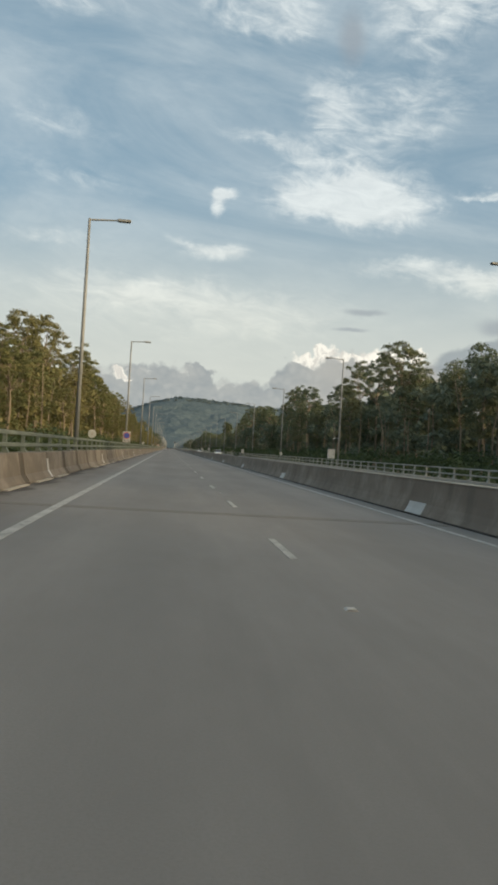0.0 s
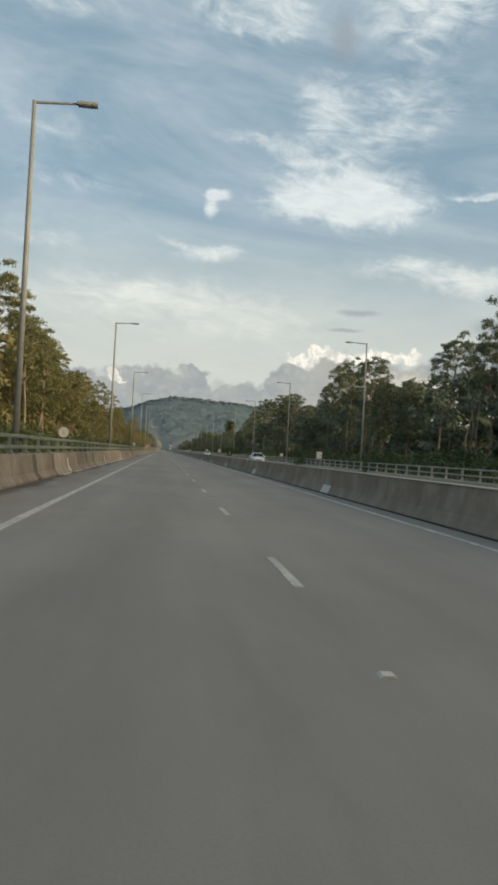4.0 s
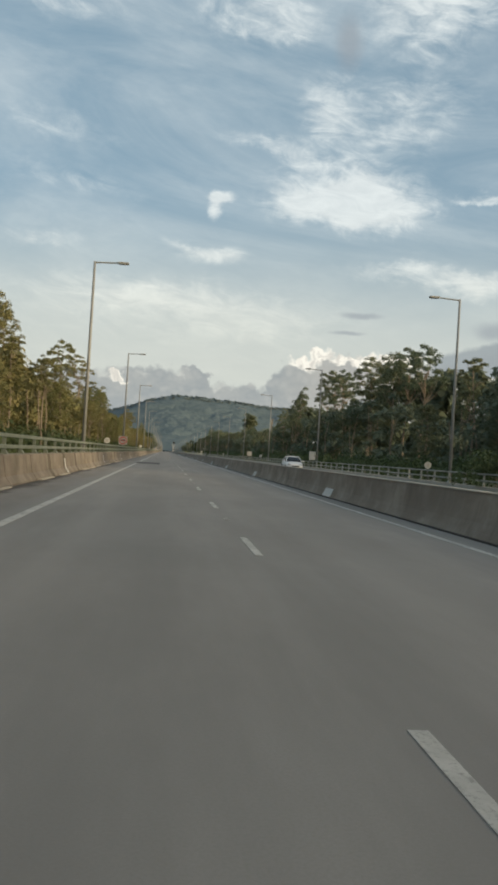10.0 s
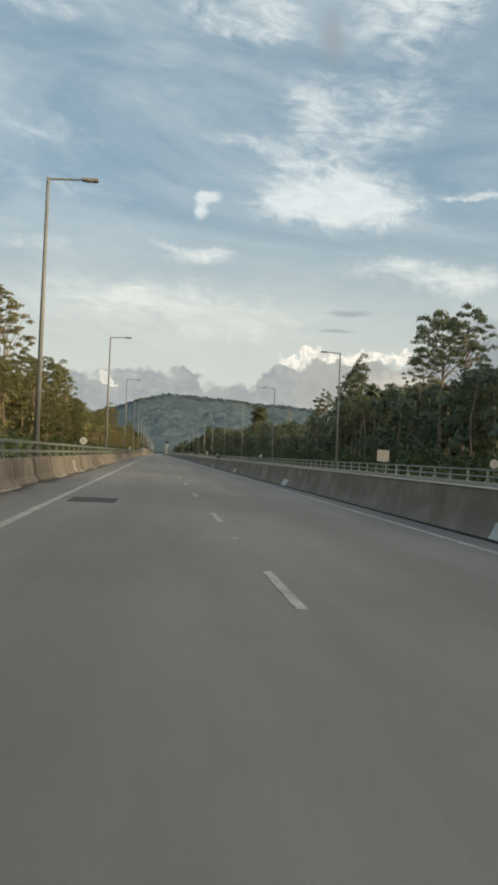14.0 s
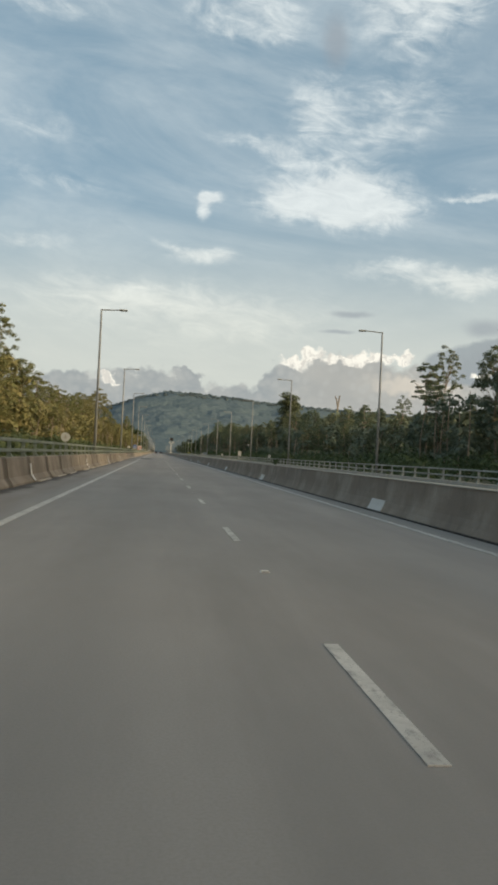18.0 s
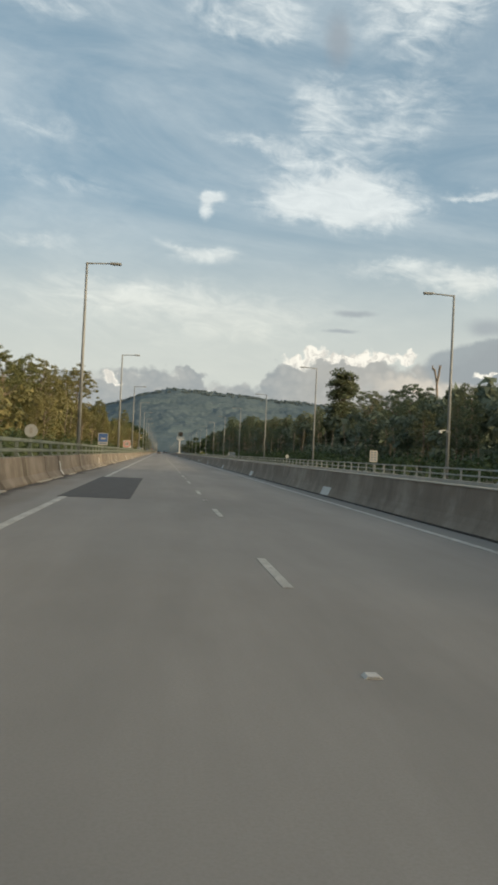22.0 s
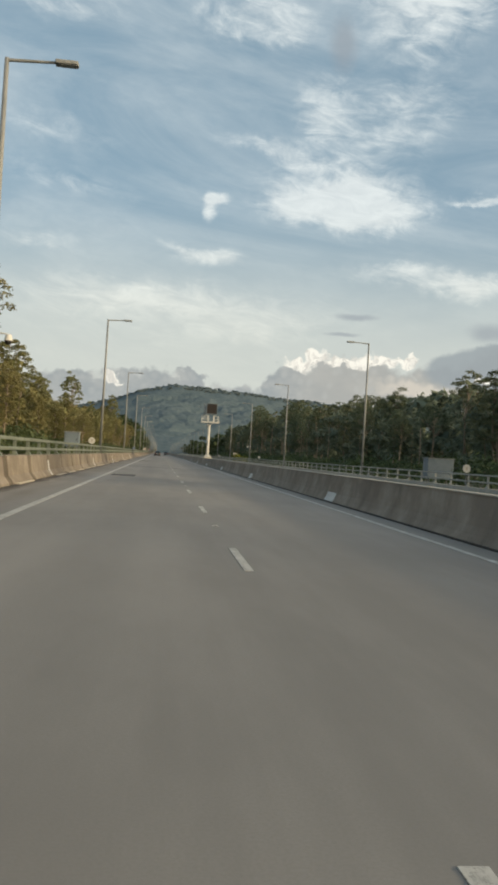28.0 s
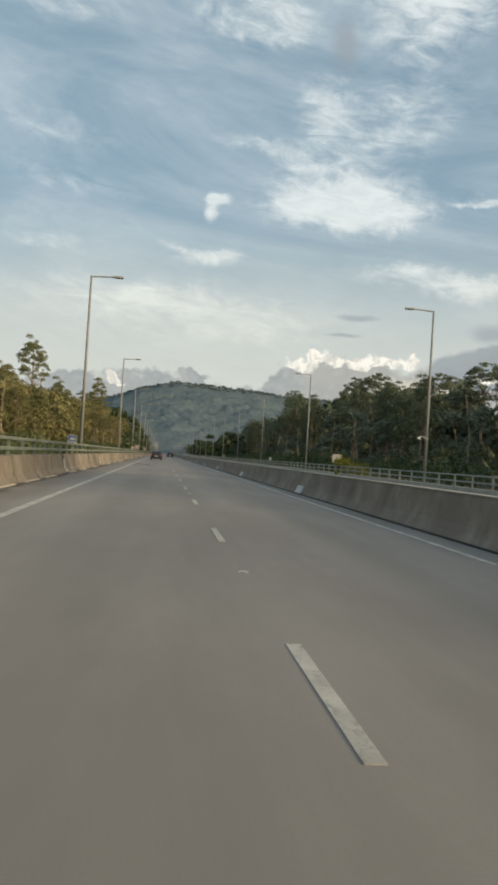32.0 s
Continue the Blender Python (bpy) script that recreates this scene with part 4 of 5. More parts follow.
def saloon(x, y, turned, paint, label):
    """A four door car: rounded body, glasshouse with pillars, lamps, bumpers, wheels."""
    c_ = thing("car", label, "car", at=pose(x, y, 0, 0, 0, 180 if turned else 0))
    shell = [(-2.20, 0.40, 0.74, 0.62), (-2.14, 0.30, 0.90, 0.78), (-1.95, 0.24, 0.99, 0.84), (-1.45, 0.20, 1.01, 0.87), (-0.4, 0.19, 0.985, 0.885), (0.7, 0.19, 0.965, 0.885),
             (1.05, 0.20, 0.94, 0.88), (1.6, 0.22, 0.85, 0.86), (1.95, 0.26, 0.76, 0.80), (2.12, 0.32, 0.66, 0.70), (2.18, 0.38, 0.58, 0.56)]
    part("body", loft(shell, body_ring), paint, c_, smooth=True)
    house = [(-1.78, 0.95, 1.00, 0.76, 0.66), (-1.35, 0.96, 1.24, 0.79, 0.62), (-0.90, 0.95, 1.41, 0.80, 0.59), (-0.30, 0.95, 1.46, 0.81, 0.59), (0.20, 0.94, 1.43, 0.81, 0.58), (0.62, 0.93, 1.24, 0.80, 0.62), (1.12, 0.90, 0.955, 0.76, 0.68)]
    part("cabin", loft(house, glass_ring), CARGLASS, c_, "dark glass", smooth=True)
    roof = [(-0.98, 1.395, 1.408, 0.585, 0.50), (-0.6, 1.425, 1.452, 0.60, 0.52), (-0.25, 1.43, 1.478, 0.60, 0.52), (0.10, 1.42, 1.455, 0.60, 0.52), (0.27, 1.395, 1.41, 0.59, 0.50)]
    part("roof", loft(roof, glass_ring), paint, c_, smooth=True)
    for sx in (-1, 1):
        for p, q in (((0.78, 1.10, 0.95), (0.59, 0.25, 1.41)), ((0.815, -0.25, 0.96), (0.60, -0.22, 1.42)), ((0.77, -1.72, 0.99), (0.585, -0.95, 1.40))):
            part("pillar", rod(blank(), (sx * p[0], p[1], p[2]), (sx * q[0], q[1], q[2]), 0.035, sides=6), paint, c_)
        part("tail_lamp", box(blank(), sx * 0.64 - 0.15, sx * 0.64 + 0.15, -2.19, -2.08, 0.70, 0.86, 0.02), LAMPRED, c_)
        part("headlight", box(blank(), sx * 0.58 - 0.17, sx * 0.58 + 0.17, 1.98, 2.13, 0.58, 0.70, 0.02), LENS, c_)
        part("mirror", box(blank(), sx * 0.95 - 0.09, sx * 0.95 + 0.09, 0.70, 0.80, 0.93, 1.06, 0.025), paint, c_)
        for yy in (-1.35, 1.32):
            w = part("wheel", rod(blank(), (sx * 0.70, yy, 0.31), (sx * 0.90, yy, 0.31), 0.31, sides=24), TYRE, c_)
            part("rim", rod(blank(), (sx * 0.895, yy, 0.31), (sx * 0.91, yy, 0.31), 0.19, sides=16), STEEL, w)
    part("grille", box(blank(), -0.36, 0.36, 2.10, 2.19, 0.44, 0.55, 0.015), BLACK, c_)
    part("bumper", box(blank(), -0.62, 0.62, -2.23, -2.12, 0.34, 0.48, 0.03), BLACK, c_, "dark lower bumper")
    part("number_plate", box(blank(), -0.26, 0.26, -2.225, -2.19, 0.56, 0.67), WHITE, c_)
    return c_


saloon(-0.75, 1012.0, False, CARDARK, "small dark grey saloon car with dark windows")
saloon(2.6, 1120.0, False, CARDARK, "dark saloon car with dark windows further along the road")
saloon(12.6, 222.0, True, CARWHITE, "white saloon car on the opposite carriageway")
saloon(12.6, 355.0, True, CARWHITE, "white saloon car on the opposite carriageway")


# ---------- trees ----------
def leaf_cloud(centres, radii, count, size, seed, droop=0.0):
    """Small folded leaf sprays scattered in the shells of ellipsoids."""
    r = np.random.default_rng(seed)
    centres, radii = np.asarray(centres, float), np.asarray(radii, float)
    share = radii[:, 0] * radii[:, 2]
    pick = r.choice(len(centres), count, p=share / share.sum())
    d = r.normal(size=(count, 3))
    d /= np.linalg.norm(d, axis=1, keepdims=True)
    d[:, 2] = np.where(d[:, 2] < -0.35, -d[:, 2] * 0.6, d[:, 2])
    rad = r.uniform(0.35, 1.0, (count, 1)) ** 0.5 * r.choice([0.75, 1.0, 1.12], (count, 1), p=[0.3, 0.55, 0.15])
    pos = centres[pick] + d * radii[pick] * rad
    nrm = d + r.normal(scale=0.55, size=(count, 3)) + (0, 0, 0.35)
    nrm /= np.linalg.norm(nrm, axis=1, keepdims=True)
    u = np.cross(nrm, r.normal(size=(count, 3)))
    u /= np.linalg.norm(u, axis=1, keepdims=True)
    v = np.cross(nrm, u)
    s = size * r.uniform(0.55, 1.35, (count, 1))
    w = s * r.uniform(0.42, 0.7, (count, 1))
    verts = np.stack([pos - u * s - v * w, pos + u * s - nrm * s * 0.2, pos + v * w * 1.6], 1).reshape(-1, 3)
    faces = np.arange(count * 3).reshape(-1, 3)
    return verts, faces


def tube(path, radii, sides=7):
    """A tapered tube along a line of points."""
    path = [Vector(p) for p in path]
    vs, fs = [], []
    for i, p in enumerate(path):
        d = (path[min(i + 1, len(path) - 1)] - path[max(i - 1, 0)]).normalized()
        x = d.cross(Vector((0.3, 1, 0.1))).normalized()
        y = d.cross(x)
        for k in range(sides):
            a = 2 * math.pi * k / sides
            vs.append(tuple(p + float(radii[i]) * (math.cos(a) * x + math.sin(a) * y)))
    for i in range(len(path) - 1):
        for k in range(sides):
            a, b = i * sides + k, i * sides + (k + 1) % sides
            fs.append((a, b, b + sides, a + sides))
    return vs, fs


def wood(lines_):
    vs, fs = [], []
    for path, radii in lines_:
        v, f = tube(path, radii)
        fs += [tuple(i + len(vs) for i in q) for q in f]
        vs += v
    return vs, fs


def tree_form(kind, seed):
    """Trunk lines, leaf centres and radii of a tree about 26 m high."""
    r = np.random.default_rng(seed)
    H = 26.0
    lean = r.normal(scale=0.5, size=2)

    def at(h):
        return np.array([lean[0] * (h / H) ** 2 + 0.25 * math.sin(h * 0.35 + seed), lean[1] * (h / H) ** 2 + 0.25 * math.cos(h * 0.3 + seed), h])

    # crown: foot and top as shares of the height, reach in metres, clumps, clump radius, flatness, trunk radius
    foot, top, reach, clumps, big, flat, thick = {
        "umbrella": (0.60, 0.97, 5.4, 84, 1.05, 0.72, 0.34), "dense": (0.34, 0.98, 4.2, 84, 1.3, 0.85, 0.34),
        "slender": (0.62, 0.97, 2.9, 26, 0.95, 0.6, 0.2), "round": (0.18, 0.96, 5.2, 70, 1.6, 0.75, 0.3),
        "column": (0.06, 0.95, 2.3, 120, 1.25, 1.1, 0.4), "airy": (0.60, 0.97, 5.2, 64, 0.85, 0.75, 0.3), "dead": (0.72, 0.93, 2.6, 0, 0.0, 1.0, 0.62), "bare": (0.4, 0.95, 2.6, 0, 0.0, 1.0, 0.42)}[kind]
    hs = np.linspace(-0.5, H * (0.8 if kind in ("umbrella", "airy") else top - 0.06), 9)
    lines_ = [([at(h) for h in hs], [max(0.05, thick * (1 - 0.8 * (h / H) ** 1.1)) for h in np.maximum(hs, 0)])]
    cs, rs = [], []
    if kind == "dead":
        # a broken stem that forks into a blunt limb and a bent one
        p, s_ = at(H * 0.78), np.array
        lines_ = [([at(h) for h in np.linspace(-0.5, H * 0.78, 8)], np.linspace(thick, 0.42, 8)),
                  ([p, p + s_((-0.9, 0.1, 1.9)), p + s_((-1.2, 0.1, 3.4)), p + s_((-1.9, 0.1, 4.2))], [0.42, 0.38, 0.40, 0.22]),
                  ([p + s_((-1.2, 0.1, 3.2)), p + s_((-0.8, 0.0, 4.3))], [0.30, 0.16]),
                  ([p, p + s_((0.8, 0.0, 2.0)), p + s_((1.3, 0.0, 3.2)), p + s_((2.3, 0.1, 3.6)), p + s_((2.4, 0.1, 4.4))], [0.40, 0.36, 0.38, 0.30, 0.2])]
    if kind == "bare":
        for h, a, out, up in ((0.42, 0.4, 2.4, 5.0), (0.5, 3.4, 2.8, 4.6), (0.6, 1.9, 1.8, 5.2), (0.66, 5.0, 2.2, 4.4), (0.75, 2.8, 1.6, 3.6)):
            p = at(H * h)
            q = p + (math.cos(a) * out, math.sin(a) * out, up)
            mid = (p + q) / 2 + (0, 0, -0.6)
            lines_.append(([p, mid, q], [0.22, 0.15, 0.05]))
            lines_.append(([mid, mid + (math.cos(a + 0.8) * 1.2, math.sin(a + 0.8) * 1.2, 2.4)], [0.10, 0.03]))
    for i in range(clumps):
        g_ = (i + 0.5) / clumps
        a = i * 2.39996 + r.uniform(-0.4, 0.4)
        if kind in ("umbrella", "airy"):
            f = foot + (top - foot) * (0.15 + 0.85 * g_)
            wide = math.sqrt(max(0.02, 1 - (g_ * 0.98) ** 2)) * r.uniform(0.55, 1.05)
        elif kind == "column":
            f = foot + (top - foot) * g_
            wide = (0.75 + 0.25 * math.sin(5.0 * g_)) * r.uniform(0.3, 1.0)
        else:
            f = foot + (top - foot) * g_
            wide = math.sqrt(max(0.03, 1 - (2 * (g_ ** 1.1) - 0.85) ** 2 / 1.4)) * r.uniform(0.35, 1.05)
        q = at(H * f) + (math.cos(a) * reach * wide, math.sin(a) * reach * wide, r.normal() * 0.5)
        if i % (5 if kind in ("umbrella", "airy") else 3) == 0:
            p = at(H * max(foot * 0.92, f - (0.20 if kind in ("umbrella", "airy") else 0.07)))
            mid = p * 0.45 + q * 0.55 + (0, 0, -0.4)
            lines_.append(([p, mid, q], [0.11 * thick / 0.34, 0.06, 0.02]))
        b3 = big * r.uniform(0.6, 1.3)
        cs.append(q)
        rs.append((b3, b3, b3 * flat))
    return lines_, cs, rs


KINDS = {
    "umbrella": ("tall forest tree with a bare pale trunk and a spreading crown", 7000, 0.19, 4),
    "dense": ("tall forest tree with a full leafy crown", 7600, 0.22, 4),
    "slender": ("slender tall tree with a thin pale trunk and small crown", 3000, 0.20, 3),
    "round": ("broad leafy forest tree with a rounded crown", 8400, 0.25, 3),
    "column": ("tall tree wrapped in climbing leaves from foot to top", 14000, 0.22, 1),
    "airy": ("tall tree with a pale trunk and a thin open crown", 4600, 0.18, 2),
    "dead": ("bare dead tree with broken pale limbs", 0, 0.3, 1),
    "bare": ("small leafless tree with a pale thin trunk", 0, 0.3, 1),
}
MODELS = {}
for kind, (label, count, size, versions) in KINDS.items():
    MODELS[kind] = []
    for s2 in range(versions):
        lines_, cs, rs = tree_form(kind, 11 + 7 * s2)
        v, f = wood(lines_)
        trunk = quads_mesh("trunk", v, f, BARK)
        trunk.polygons.foreach_set("use_smooth", [True] * len(trunk.polygons))
        # two copies of each crown: shaded tones, then tones with sunlight painted in
        crowns = [quads_mesh("crown", *leaf_cloud(cs, rs, count, size, 50 + s2), leaf) for leaf in (LEAVES, SUN_LEAVES)] if count else None
        MODELS[kind].append((trunk, crowns))


def tree(kind, which, x, y, h, turn=0.0, wide=1.0):
    label = KINDS[kind][0]
    trunk, crowns = MODELS[kind][which % len(MODELS[kind])]
    s = h / 26.0
    t_ = thing("tree", label, "tree", "forest trees beside the road", pose(x, y, -0.42, 0, 0, turn) @ Matrix.Diagonal((s * wide, s * wide, s, 1)))
    part("trunk", trunk, BARK, t_)
    # trees left of the road take the copy with painted sunlight
    if crowns:
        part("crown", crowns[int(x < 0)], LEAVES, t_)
    return t_


SHRUBS_AT = ((18.0, 307.0, 2.4, "green leafy shrub leaning on the pale railing"), (18.0, 316.0, 2.2, "green leafy shrub leaning on the pale railing"),
             (18.1, 954.0, 1.8, "yellow green leafy shrub behind the pale railing"), (18.2, 177.0, 2.2, "green leafy shrub leaning on the pale railing"),
             (18.2, 211.0, 2.2, "green leafy shrub leaning on the pale railing"), (18.2, 255.0, 2.0, "green leafy shrub leaning on the pale railing"),
             (18.1, 609.0, 1.9, "green leafy shrub leaning on the pale railing"),
             (-5.9, 556.0, 1.5, "bright green leafy shrub behind the parapet railing"), (-6.0, 562.0, 1.8, "bright green leafy shrub behind the parapet railing"))
# height of the forest along the road, left and right
LEFT_H = ([-120, 155, 180, 240, 300, 340, 362, 393, 415, 435, 500, 530, 550, 620, 645, 665, 700, 750, 790, 840, 880, 905, 950, 1040, 1100, 1150, 1230, 1500],
          [20, 23, 25.5, 27.5, 26.5, 23, 22, 24, 23.5, 20, 20.5, 22.5, 20, 22, 19, 15, 17, 17.5, 19.5, 21, 24, 17.5, 17, 18, 20.5, 22, 28, 26])
RIGHT_H = ([-120, 130, 159, 188, 230, 270, 295, 320, 350, 390, 425, 450, 490, 505, 558, 590, 612, 625, 640, 660, 690, 720, 760, 830, 870, 920, 960, 1060, 1085, 1214, 1420, 1500],
           [24, 24, 22.5, 25, 25, 23, 22.5, 25, 26.5, 19, 19, 25.5, 25, 20.5, 20.5, 22.5, 20.5, 19, 13.5, 11.5, 13.5, 16, 17, 17.5, 17.5, 17, 19.5, 20.5, 24, 28, 25, 17])
r = np.random.default_rng(21)
for side in (-1, 1):
    prof = LEFT_H if side < 0 else RIGHT_H
    y = -110.0
    # begins behind the start: unseen trees added to shade the first stretch
    while y < 1260:
        h = float(np.interp(y, *prof)) * r.uniform(0.74, 1.0)
        deep = r.uniform(0, 1) ** 1.2
        x = -17.0 - 20.0 * deep if side < 0 else 40.0 + 24.0 * deep
        if side > 0 and 782 < y < 872:
            x = max(x, 63.0)
        kind = ("umbrella", "dense", "slender", "round", "umbrella", "dense", "dense")[int(r.integers(0, 7))]
        if kind == "round":
            h *= 0.8
        h *= float(np.clip(-x / 29.0, 0.58, 1.0) if side < 0 else np.clip(x / 52.0, 0.8, 1.0))
        tree(kind, int(r.integers(0, 4)), x, y, h, float(r.uniform(0, 360)), float(r.uniform(0.85, 1.2)))
        y += r.uniform(6.0, 13.0)
# trees that stand out: form, along the road, height, breadth; first those across the road, then those by the parapet
ACROSS = (("dense", 137, 22.4, 1.0), ("umbrella", 188, 29.2, 1.05), ("airy", 210, 29.0, 0.9), ("umbrella", 229, 28.5, 0.85), ("umbrella", 255, 25.4, 0.9), ("umbrella", 317, 28.3, 0.95),
          ("airy", 337, 29.3, 0.8), ("dense", 353, 30.5, 1.0), ("dense", 374, 25.8, 0.75), ("slender", 410, 21.4, 1.2), ("umbrella", 439, 26.2, 0.85), ("umbrella", 451, 27.0, 0.8),
          ("dense", 461, 27.5, 0.9), ("umbrella", 484, 28.6, 0.9), ("airy", 519, 29.2, 0.95), ("umbrella", 530, 30.0, 1.0), ("airy", 542, 24.5, 0.9), ("dense", 597, 28.6, 0.8), ("umbrella", 603, 26.4, 0.8),
          ("umbrella", 614, 20.6, 0.9), ("airy", 637, 22.8, 0.75), ("slender", 648, 22.3, 1.3), ("airy", 664, 15.7, 0.8), ("umbrella", 697, 15.7, 0.9), ("airy", 718, 16.3, 1.0),
          ("round", 739, 15.8, 0.8), ("umbrella", 770, 18.4, 1.0), ("dense", 784, 17.4, 1.1), ("umbrella", 803, 19.3, 1.15), ("dense", 872, 18.8, 0.7), ("airy", 903, 18.8, 1.2),
          ("dense", 948, 18.6, 1.2), ("umbrella", 971, 19.2, 1.2), ("dense", 990, 19.7, 1.2), ("umbrella", 1007, 19.6, 1.2), ("umbrella", 1031, 20.2, 1.2), ("airy", 1060, 20.4, 1.2), ("umbrella", 1079, 24.9, 1.0),
          ("umbrella", 1099, 24.9, 1.0), ("dense", 1202, 29.2, 1.1))
BESIDE = (("umbrella", 155, 25.2, 1.0), ("umbrella", 181, 27.7, 1.1), ("umbrella", 240, 28.8, 1.1), ("dense", 274, 27.4, 1.0), ("dense", 301, 26.8, 1.0), ("airy", 317, 25.8, 1.1), 
          ("umbrella", 362, 24.1, 1.0), ("airy", 393, 26.2, 1.1), ("dense", 414, 25.2, 0.9), ("airy", 532, 28.6, 1.1),
          ("umbrella", 557, 21.6, 1.0), ("umbrella", 590, 24.0, 1.1), ("dense", 612, 24.7, 1.0), ("airy", 631, 24.9, 1.0), ("dense", 682, 17.8, 1.1), ("umbrella", 699, 17.2, 1.2), ("dense", 720, 17.6, 1.2),
          ("umbrella", 747, 18.3, 1.2), ("dense", 770, 19.8, 1.1), ("umbrella", 790, 20.8, 1.1), ("dense", 812, 21.0, 1.1), ("dense", 843, 22.7, 1.0), ("umbrella", 950, 17.6, 1.1), ("dense", 1101, 19.3, 1.1),
          ("dense", 1231, 30.4, 1.0))
for x, row in ((52.0, ACROSS), (-28.0, BESIDE)):
    for kind, y, h, wide in row:
        tree(kind, y % 3, x, float(y), h, 40.0 + y, wide * (1.0 if x > 0 else 0.86))
for kind, x, y, h, wide in (("dead", 66.7, 797.2, 27.4, 0.62), ("bare", 46.0, 746.0, 9.5, 0.9), ("column", 60.0, 877.0, 32.3, 2.3), ("umbrella", -29.3, 885.6, 28.9, 1.1), ("airy", -36.0, 548.0, 35.4, 1.05), ("umbrella", -38.3, 1122.0, 32.4, 0.75)):
    tree(kind, int(y) % 3, x, y, h, 40.0 + y, wide)


# single shrubs that lean over the pale railing
for x, y, w, kind_label in SHRUBS_AT:
    rr = np.random.default_rng(int(y))
    cs = np.stack([rr.normal(scale=0.35 * w, size=9), rr.normal(scale=(0.25 if "yellow" in kind_label else 0.55) * w, size=9), rr.uniform(0.1, 1.0, 9) * w], 1)
    rs = np.full((9, 3), 0.42 * w) * rr.uniform(0.7, 1.3, (9, 1))
    sh_ = thing("shrub", kind_label, "shrub", at=pose(x, y, -0.42))
    part("foliage", quads_mesh("foliage", *leaf_cloud(cs, rs, 1800, 0.11, int(y)), YELLOWBUSH if "yellow" in kind_label else BUSH), BUSH, sh_)
    part("stem", rod(blank(), (0, 0, 0), (0.1, 0.1, 0.8 * w), 0.05, 0.02, 6), BARK, sh_)


# the closed forest behind the front trees, shrubs along the railings, and the far woods
def forest_mass(name, label, spots, radii, count, size, mat, seed):
    v, f = leaf_cloud(spots, radii, count, size, seed)
    return tagged(new(name, quads_mesh(name, v, f, mat)), label, "forest", kind="stuff")


for side in (-1, 1):
    prof = LEFT_H if side < 0 else RIGHT_H
    n = 2600
    ys = r.uniform(-130, 1330, n)
    hh = np.interp(ys, *prof)
    xs = -21 - 22 * r.uniform(0, 1, n) if side < 0 else 42 + 34 * r.uniform(0, 1, n)
    zs = hh * r.uniform(0.02, 0.74, n) * (np.clip(-xs / 29.0, 0.6, 1.0) if side < 0 else np.clip(xs / 52.0, 0.8, 1.0))
    if side > 0:
        zs = np.where((ys > 782) & (ys < 872) & (xs < 62), zs * 0.35, zs)
    rad = r.uniform(1.3, 3.0, n)
    # painted sunlit tones on the left, painted shade tones on the right
    forest_mass("forest_depth", "dense dark forest behind the roadside trees", np.stack([xs, ys, zs], 1), np.stack([rad, rad, rad * 0.8], 1), 210000, 0.46, SUN_LEAVES if side < 0 else SHADE_LEAVES, 5 + side)
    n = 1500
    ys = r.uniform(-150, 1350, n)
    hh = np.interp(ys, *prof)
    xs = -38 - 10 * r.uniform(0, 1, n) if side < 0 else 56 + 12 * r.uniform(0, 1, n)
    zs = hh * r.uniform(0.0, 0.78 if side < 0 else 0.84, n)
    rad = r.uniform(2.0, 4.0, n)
    forest_mass("forest_wall", "deep closed forest further from the road", np.stack([xs, ys, zs], 1), np.stack([rad * 0.6, rad, rad], 1), 100000, 1.25, SUN_LEAVES if side < 0 else SHADE_LEAVES, 25 + side)
    n = 1500
    ys = r.uniform(-60, 1330, n)
    near = r.uniform(0, 1, n) ** 1.3
    xs = -7.4 - 13 * near if side < 0 else 21.0 + 21 * near
    rad = r.uniform(0.5, 1.4, n) * (0.6 + 1.7 * near)
    forest_mass("shrubs", "low green shrubs and creepers behind the railing", np.stack([xs, ys, rad * 0.6 - 0.4], 1), np.stack([rad, rad * 1.2, rad * 1.1], 1), 90000, 0.27, BUSH, 9 + side)
    n = 1300
    ys = 1300 + 1350 * r.uniform(0, 1, n) ** 1.3
    far_h = (22 if side < 0 else 15) + 4 * np.sin(ys * 0.02 + side) + r.normal(scale=2.5, size=n)
    xs = side * (20 + 60 * r.uniform(0, 1, n)) + (22 if side > 0 else 0)
    zs = far_h * r.uniform(0.15, 0.92, n)
    rad = r.uniform(2.5, 5.0, n)
    forest_mass("far_woods", "far green woods along the road", np.stack([xs, ys, zs], 1), np.stack([rad, rad, rad * 0.8], 1), 80000, 1.6, FARLEAF, 13 + side)
    n = 2600
    ys = r.uniform(-200, 2300, n)
    hh = 0.62 * np.interp(ys, *prof)
    xs = side * (r.uniform(0, 1, n) ** 1.4 * 420 + (82 if side > 0 else 54))
    rad = r.uniform(3.0, 6.5, n)
    forest_mass("wide_forest", "wide green forest stretching away from the road", np.stack([xs, ys, hh * r.uniform(0.3, 1.0, n)], 1), np.stack([rad * 1.4, rad * 1.4, rad], 1), 60000, 2.4, FARLEAF, 33 + side)
    # thin bare stems that show between the crowns
    vs, fs = [], []
    for i in range(170):
        y = r.uniform(-100, 1300)
        h = float(np.interp(y, *prof)) * r.uniform(0.42, 0.62)
        x = -20 - 14 * r.uniform(0, 1) if side < 0 else 40 + 12 * r.uniform(0, 1)
        v, f = tube([(x, y, -0.5), (x + r.normal() * 0.3, y + r.normal() * 0.3, h * 0.5), (x + r.normal() * 0.6, y + r.normal() * 0.6, h)], [0.15, 0.11, 0.05], 5)
        fs += [tuple(k2 + len(vs) for k2 in q) for q in f]
        vs += v
    tagged(new("thin_stems", quads_mesh("thin_stems", vs, fs, BARK)), "thin pale tree stems within the forest", "forest", kind="stuff")

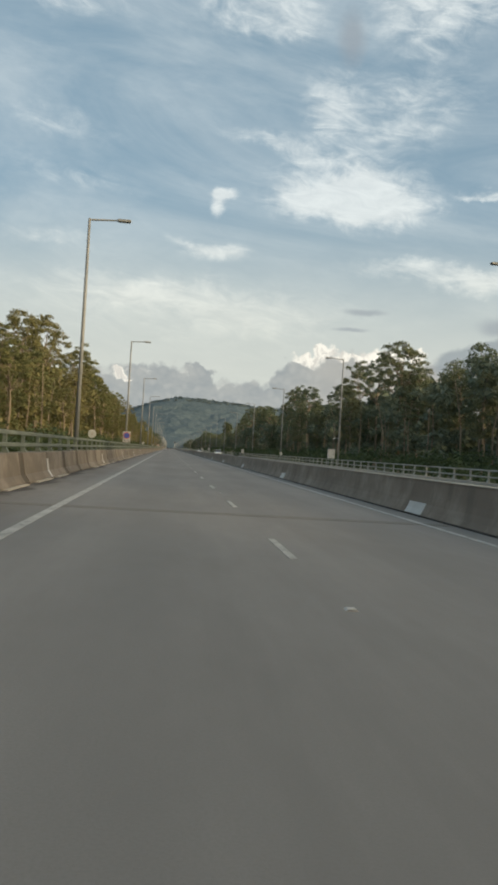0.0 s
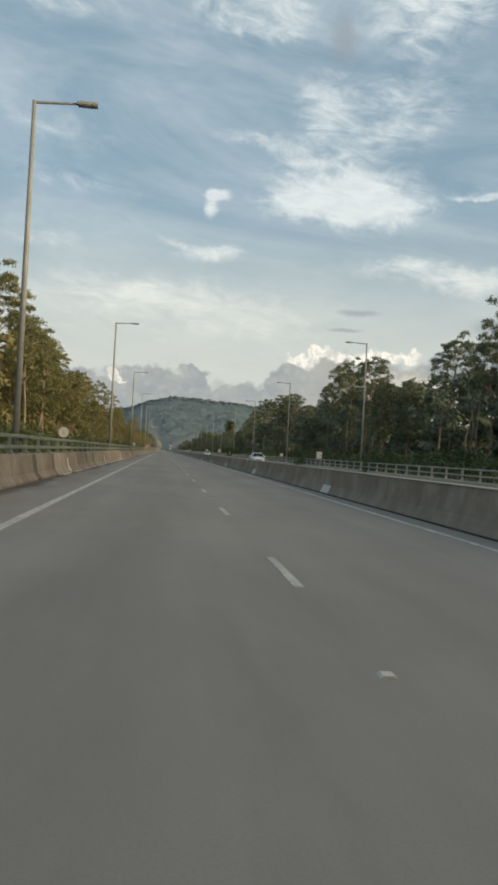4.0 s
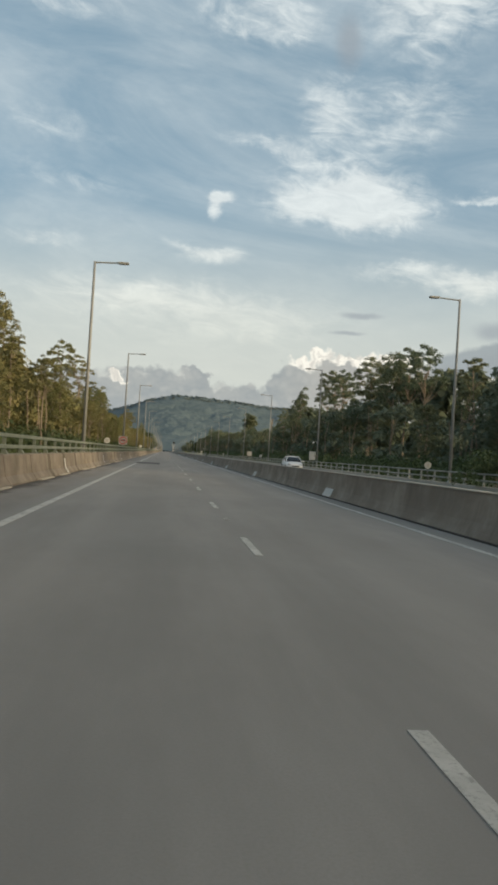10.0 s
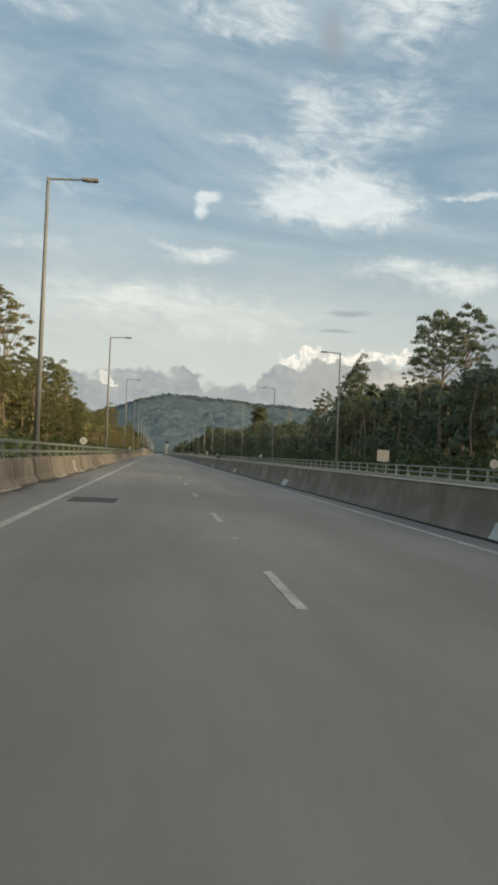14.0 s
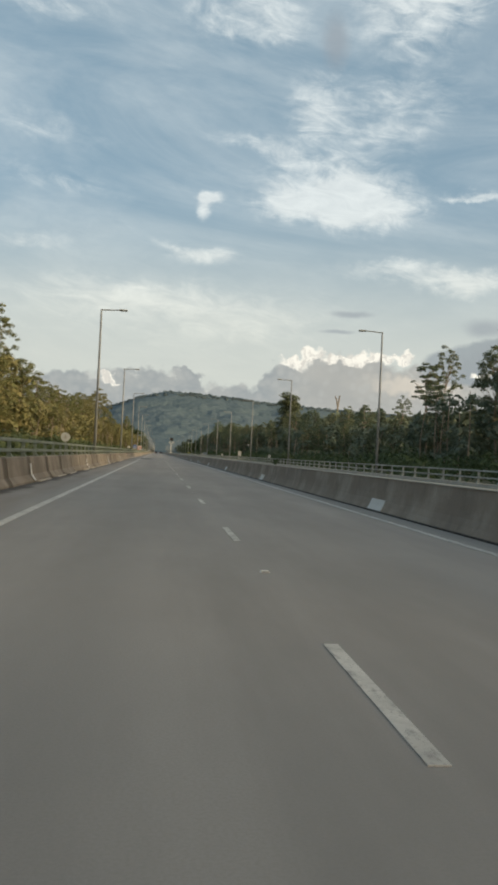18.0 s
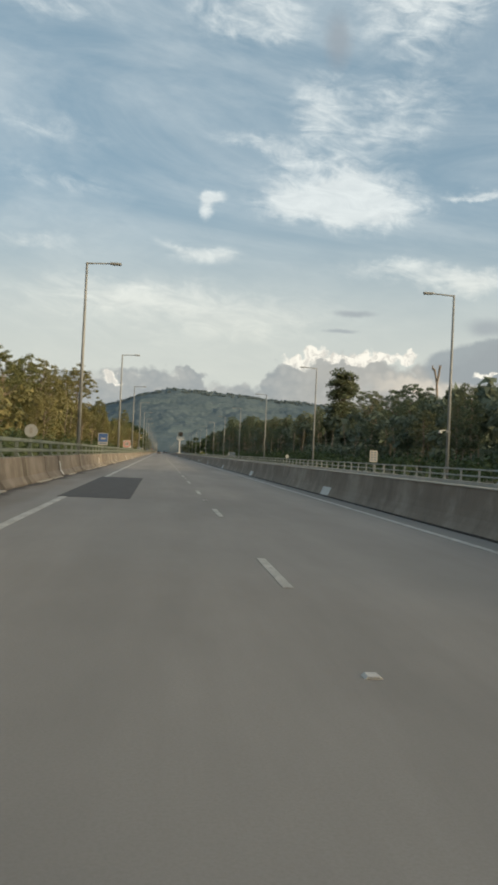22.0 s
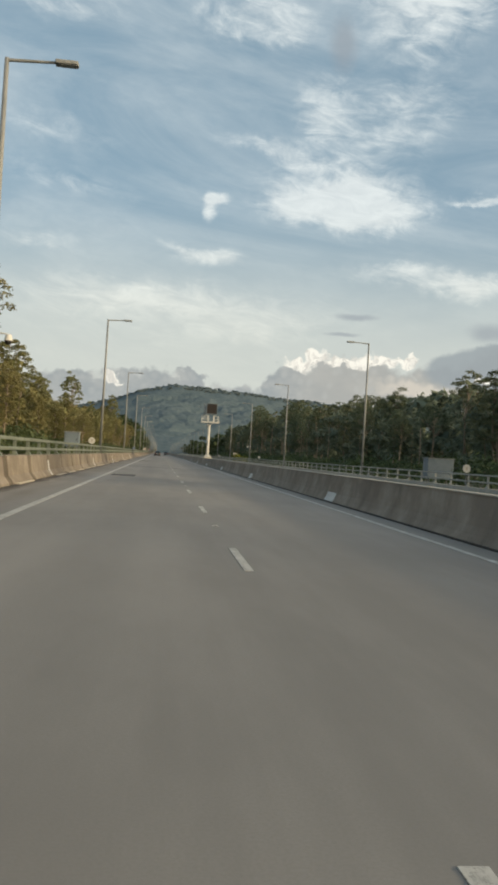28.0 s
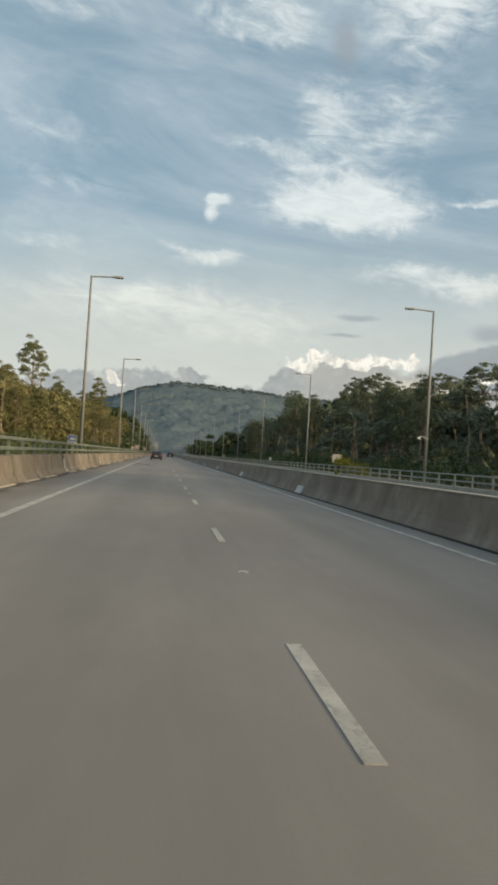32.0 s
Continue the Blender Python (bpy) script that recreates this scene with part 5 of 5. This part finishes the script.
# ---------- the wooded hill ahead ----------
RIDGE = ([-2600, -900, -500, -300, -180, -60, 16, 150, 395, 700, 1200, 2600], [20, 43, 74, 104, 133, 178, 190, 183, 170, 156, 119, 38])
xs = np.arange(-1300, 1600, 5.0)
ys = np.concatenate([np.arange(2250, 3100, 6.0), np.arange(3100, 3500, 40.0)])
gx, gy = np.meshgrid(xs, ys)
top = np.interp(gx, *RIDGE)
rise = np.clip((gy - 2250) / 840, 0, 1)
rise = np.where(gy > 3095, np.clip(1 - (gy - 3095) / 500, 0, 1), rise ** 1.25)
gz = top * rise
flat_z = np.array([noise.fractal(Vector((a / 260, b / 260, 0)), 1.0, 2.0, 4) * 16 + abs(noise.noise(Vector((a / 12, b / 12, 3.0)))) * -8 + noise.noise(Vector((a / 45, b / 45, 9.0))) * 5
                   for a, b in zip(gx.ravel(), gy.ravel())]).reshape(gx.shape)
gz = gz + flat_z * np.clip(rise * 3, 0.1, 1) * np.where(gy > 2950, 0.6, 1.0)
verts = np.stack([gx.ravel(), gy.ravel(), gz.ravel()], 1)
w = len(xs)
i0 = (np.arange(len(ys) - 1)[:, None] * w + np.arange(w - 1)[None]).ravel()
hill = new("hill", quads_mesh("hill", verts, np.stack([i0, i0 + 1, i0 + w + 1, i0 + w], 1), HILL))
hill.data.polygons.foreach_set("use_smooth", [True] * len(hill.data.polygons))
spots = np.stack([gx.ravel(), gy.ravel(), gz.ravel()], 1)
spots = spots[(np.abs(gx.ravel() - 150) < 950) & (gy.ravel() > 3030) & (gy.ravel() < 3110)]
spots = spots[r.choice(len(spots), 900, replace=False)] + (0, 0, 1.0)
rad = r.uniform(2.0, 4.5, len(spots))
# the treetops carry the hill's haze blue in their leaf tones
HILLLEAF = leaf_material("hill_leaves_haze_tinted", ((0.125, 0.17, 0.195), (0.16, 0.21, 0.228), (0.175, 0.215, 0.226)))
forest_mass("hill_trees", "treetops on the hill with blue haze put into their green", spots, np.stack([rad, rad, rad * 0.75], 1), 60000, 1.8, HILLLEAF, 77)
tagged(hill, "long low forested hill with blue haze put into its green", "hill", kind="structure")
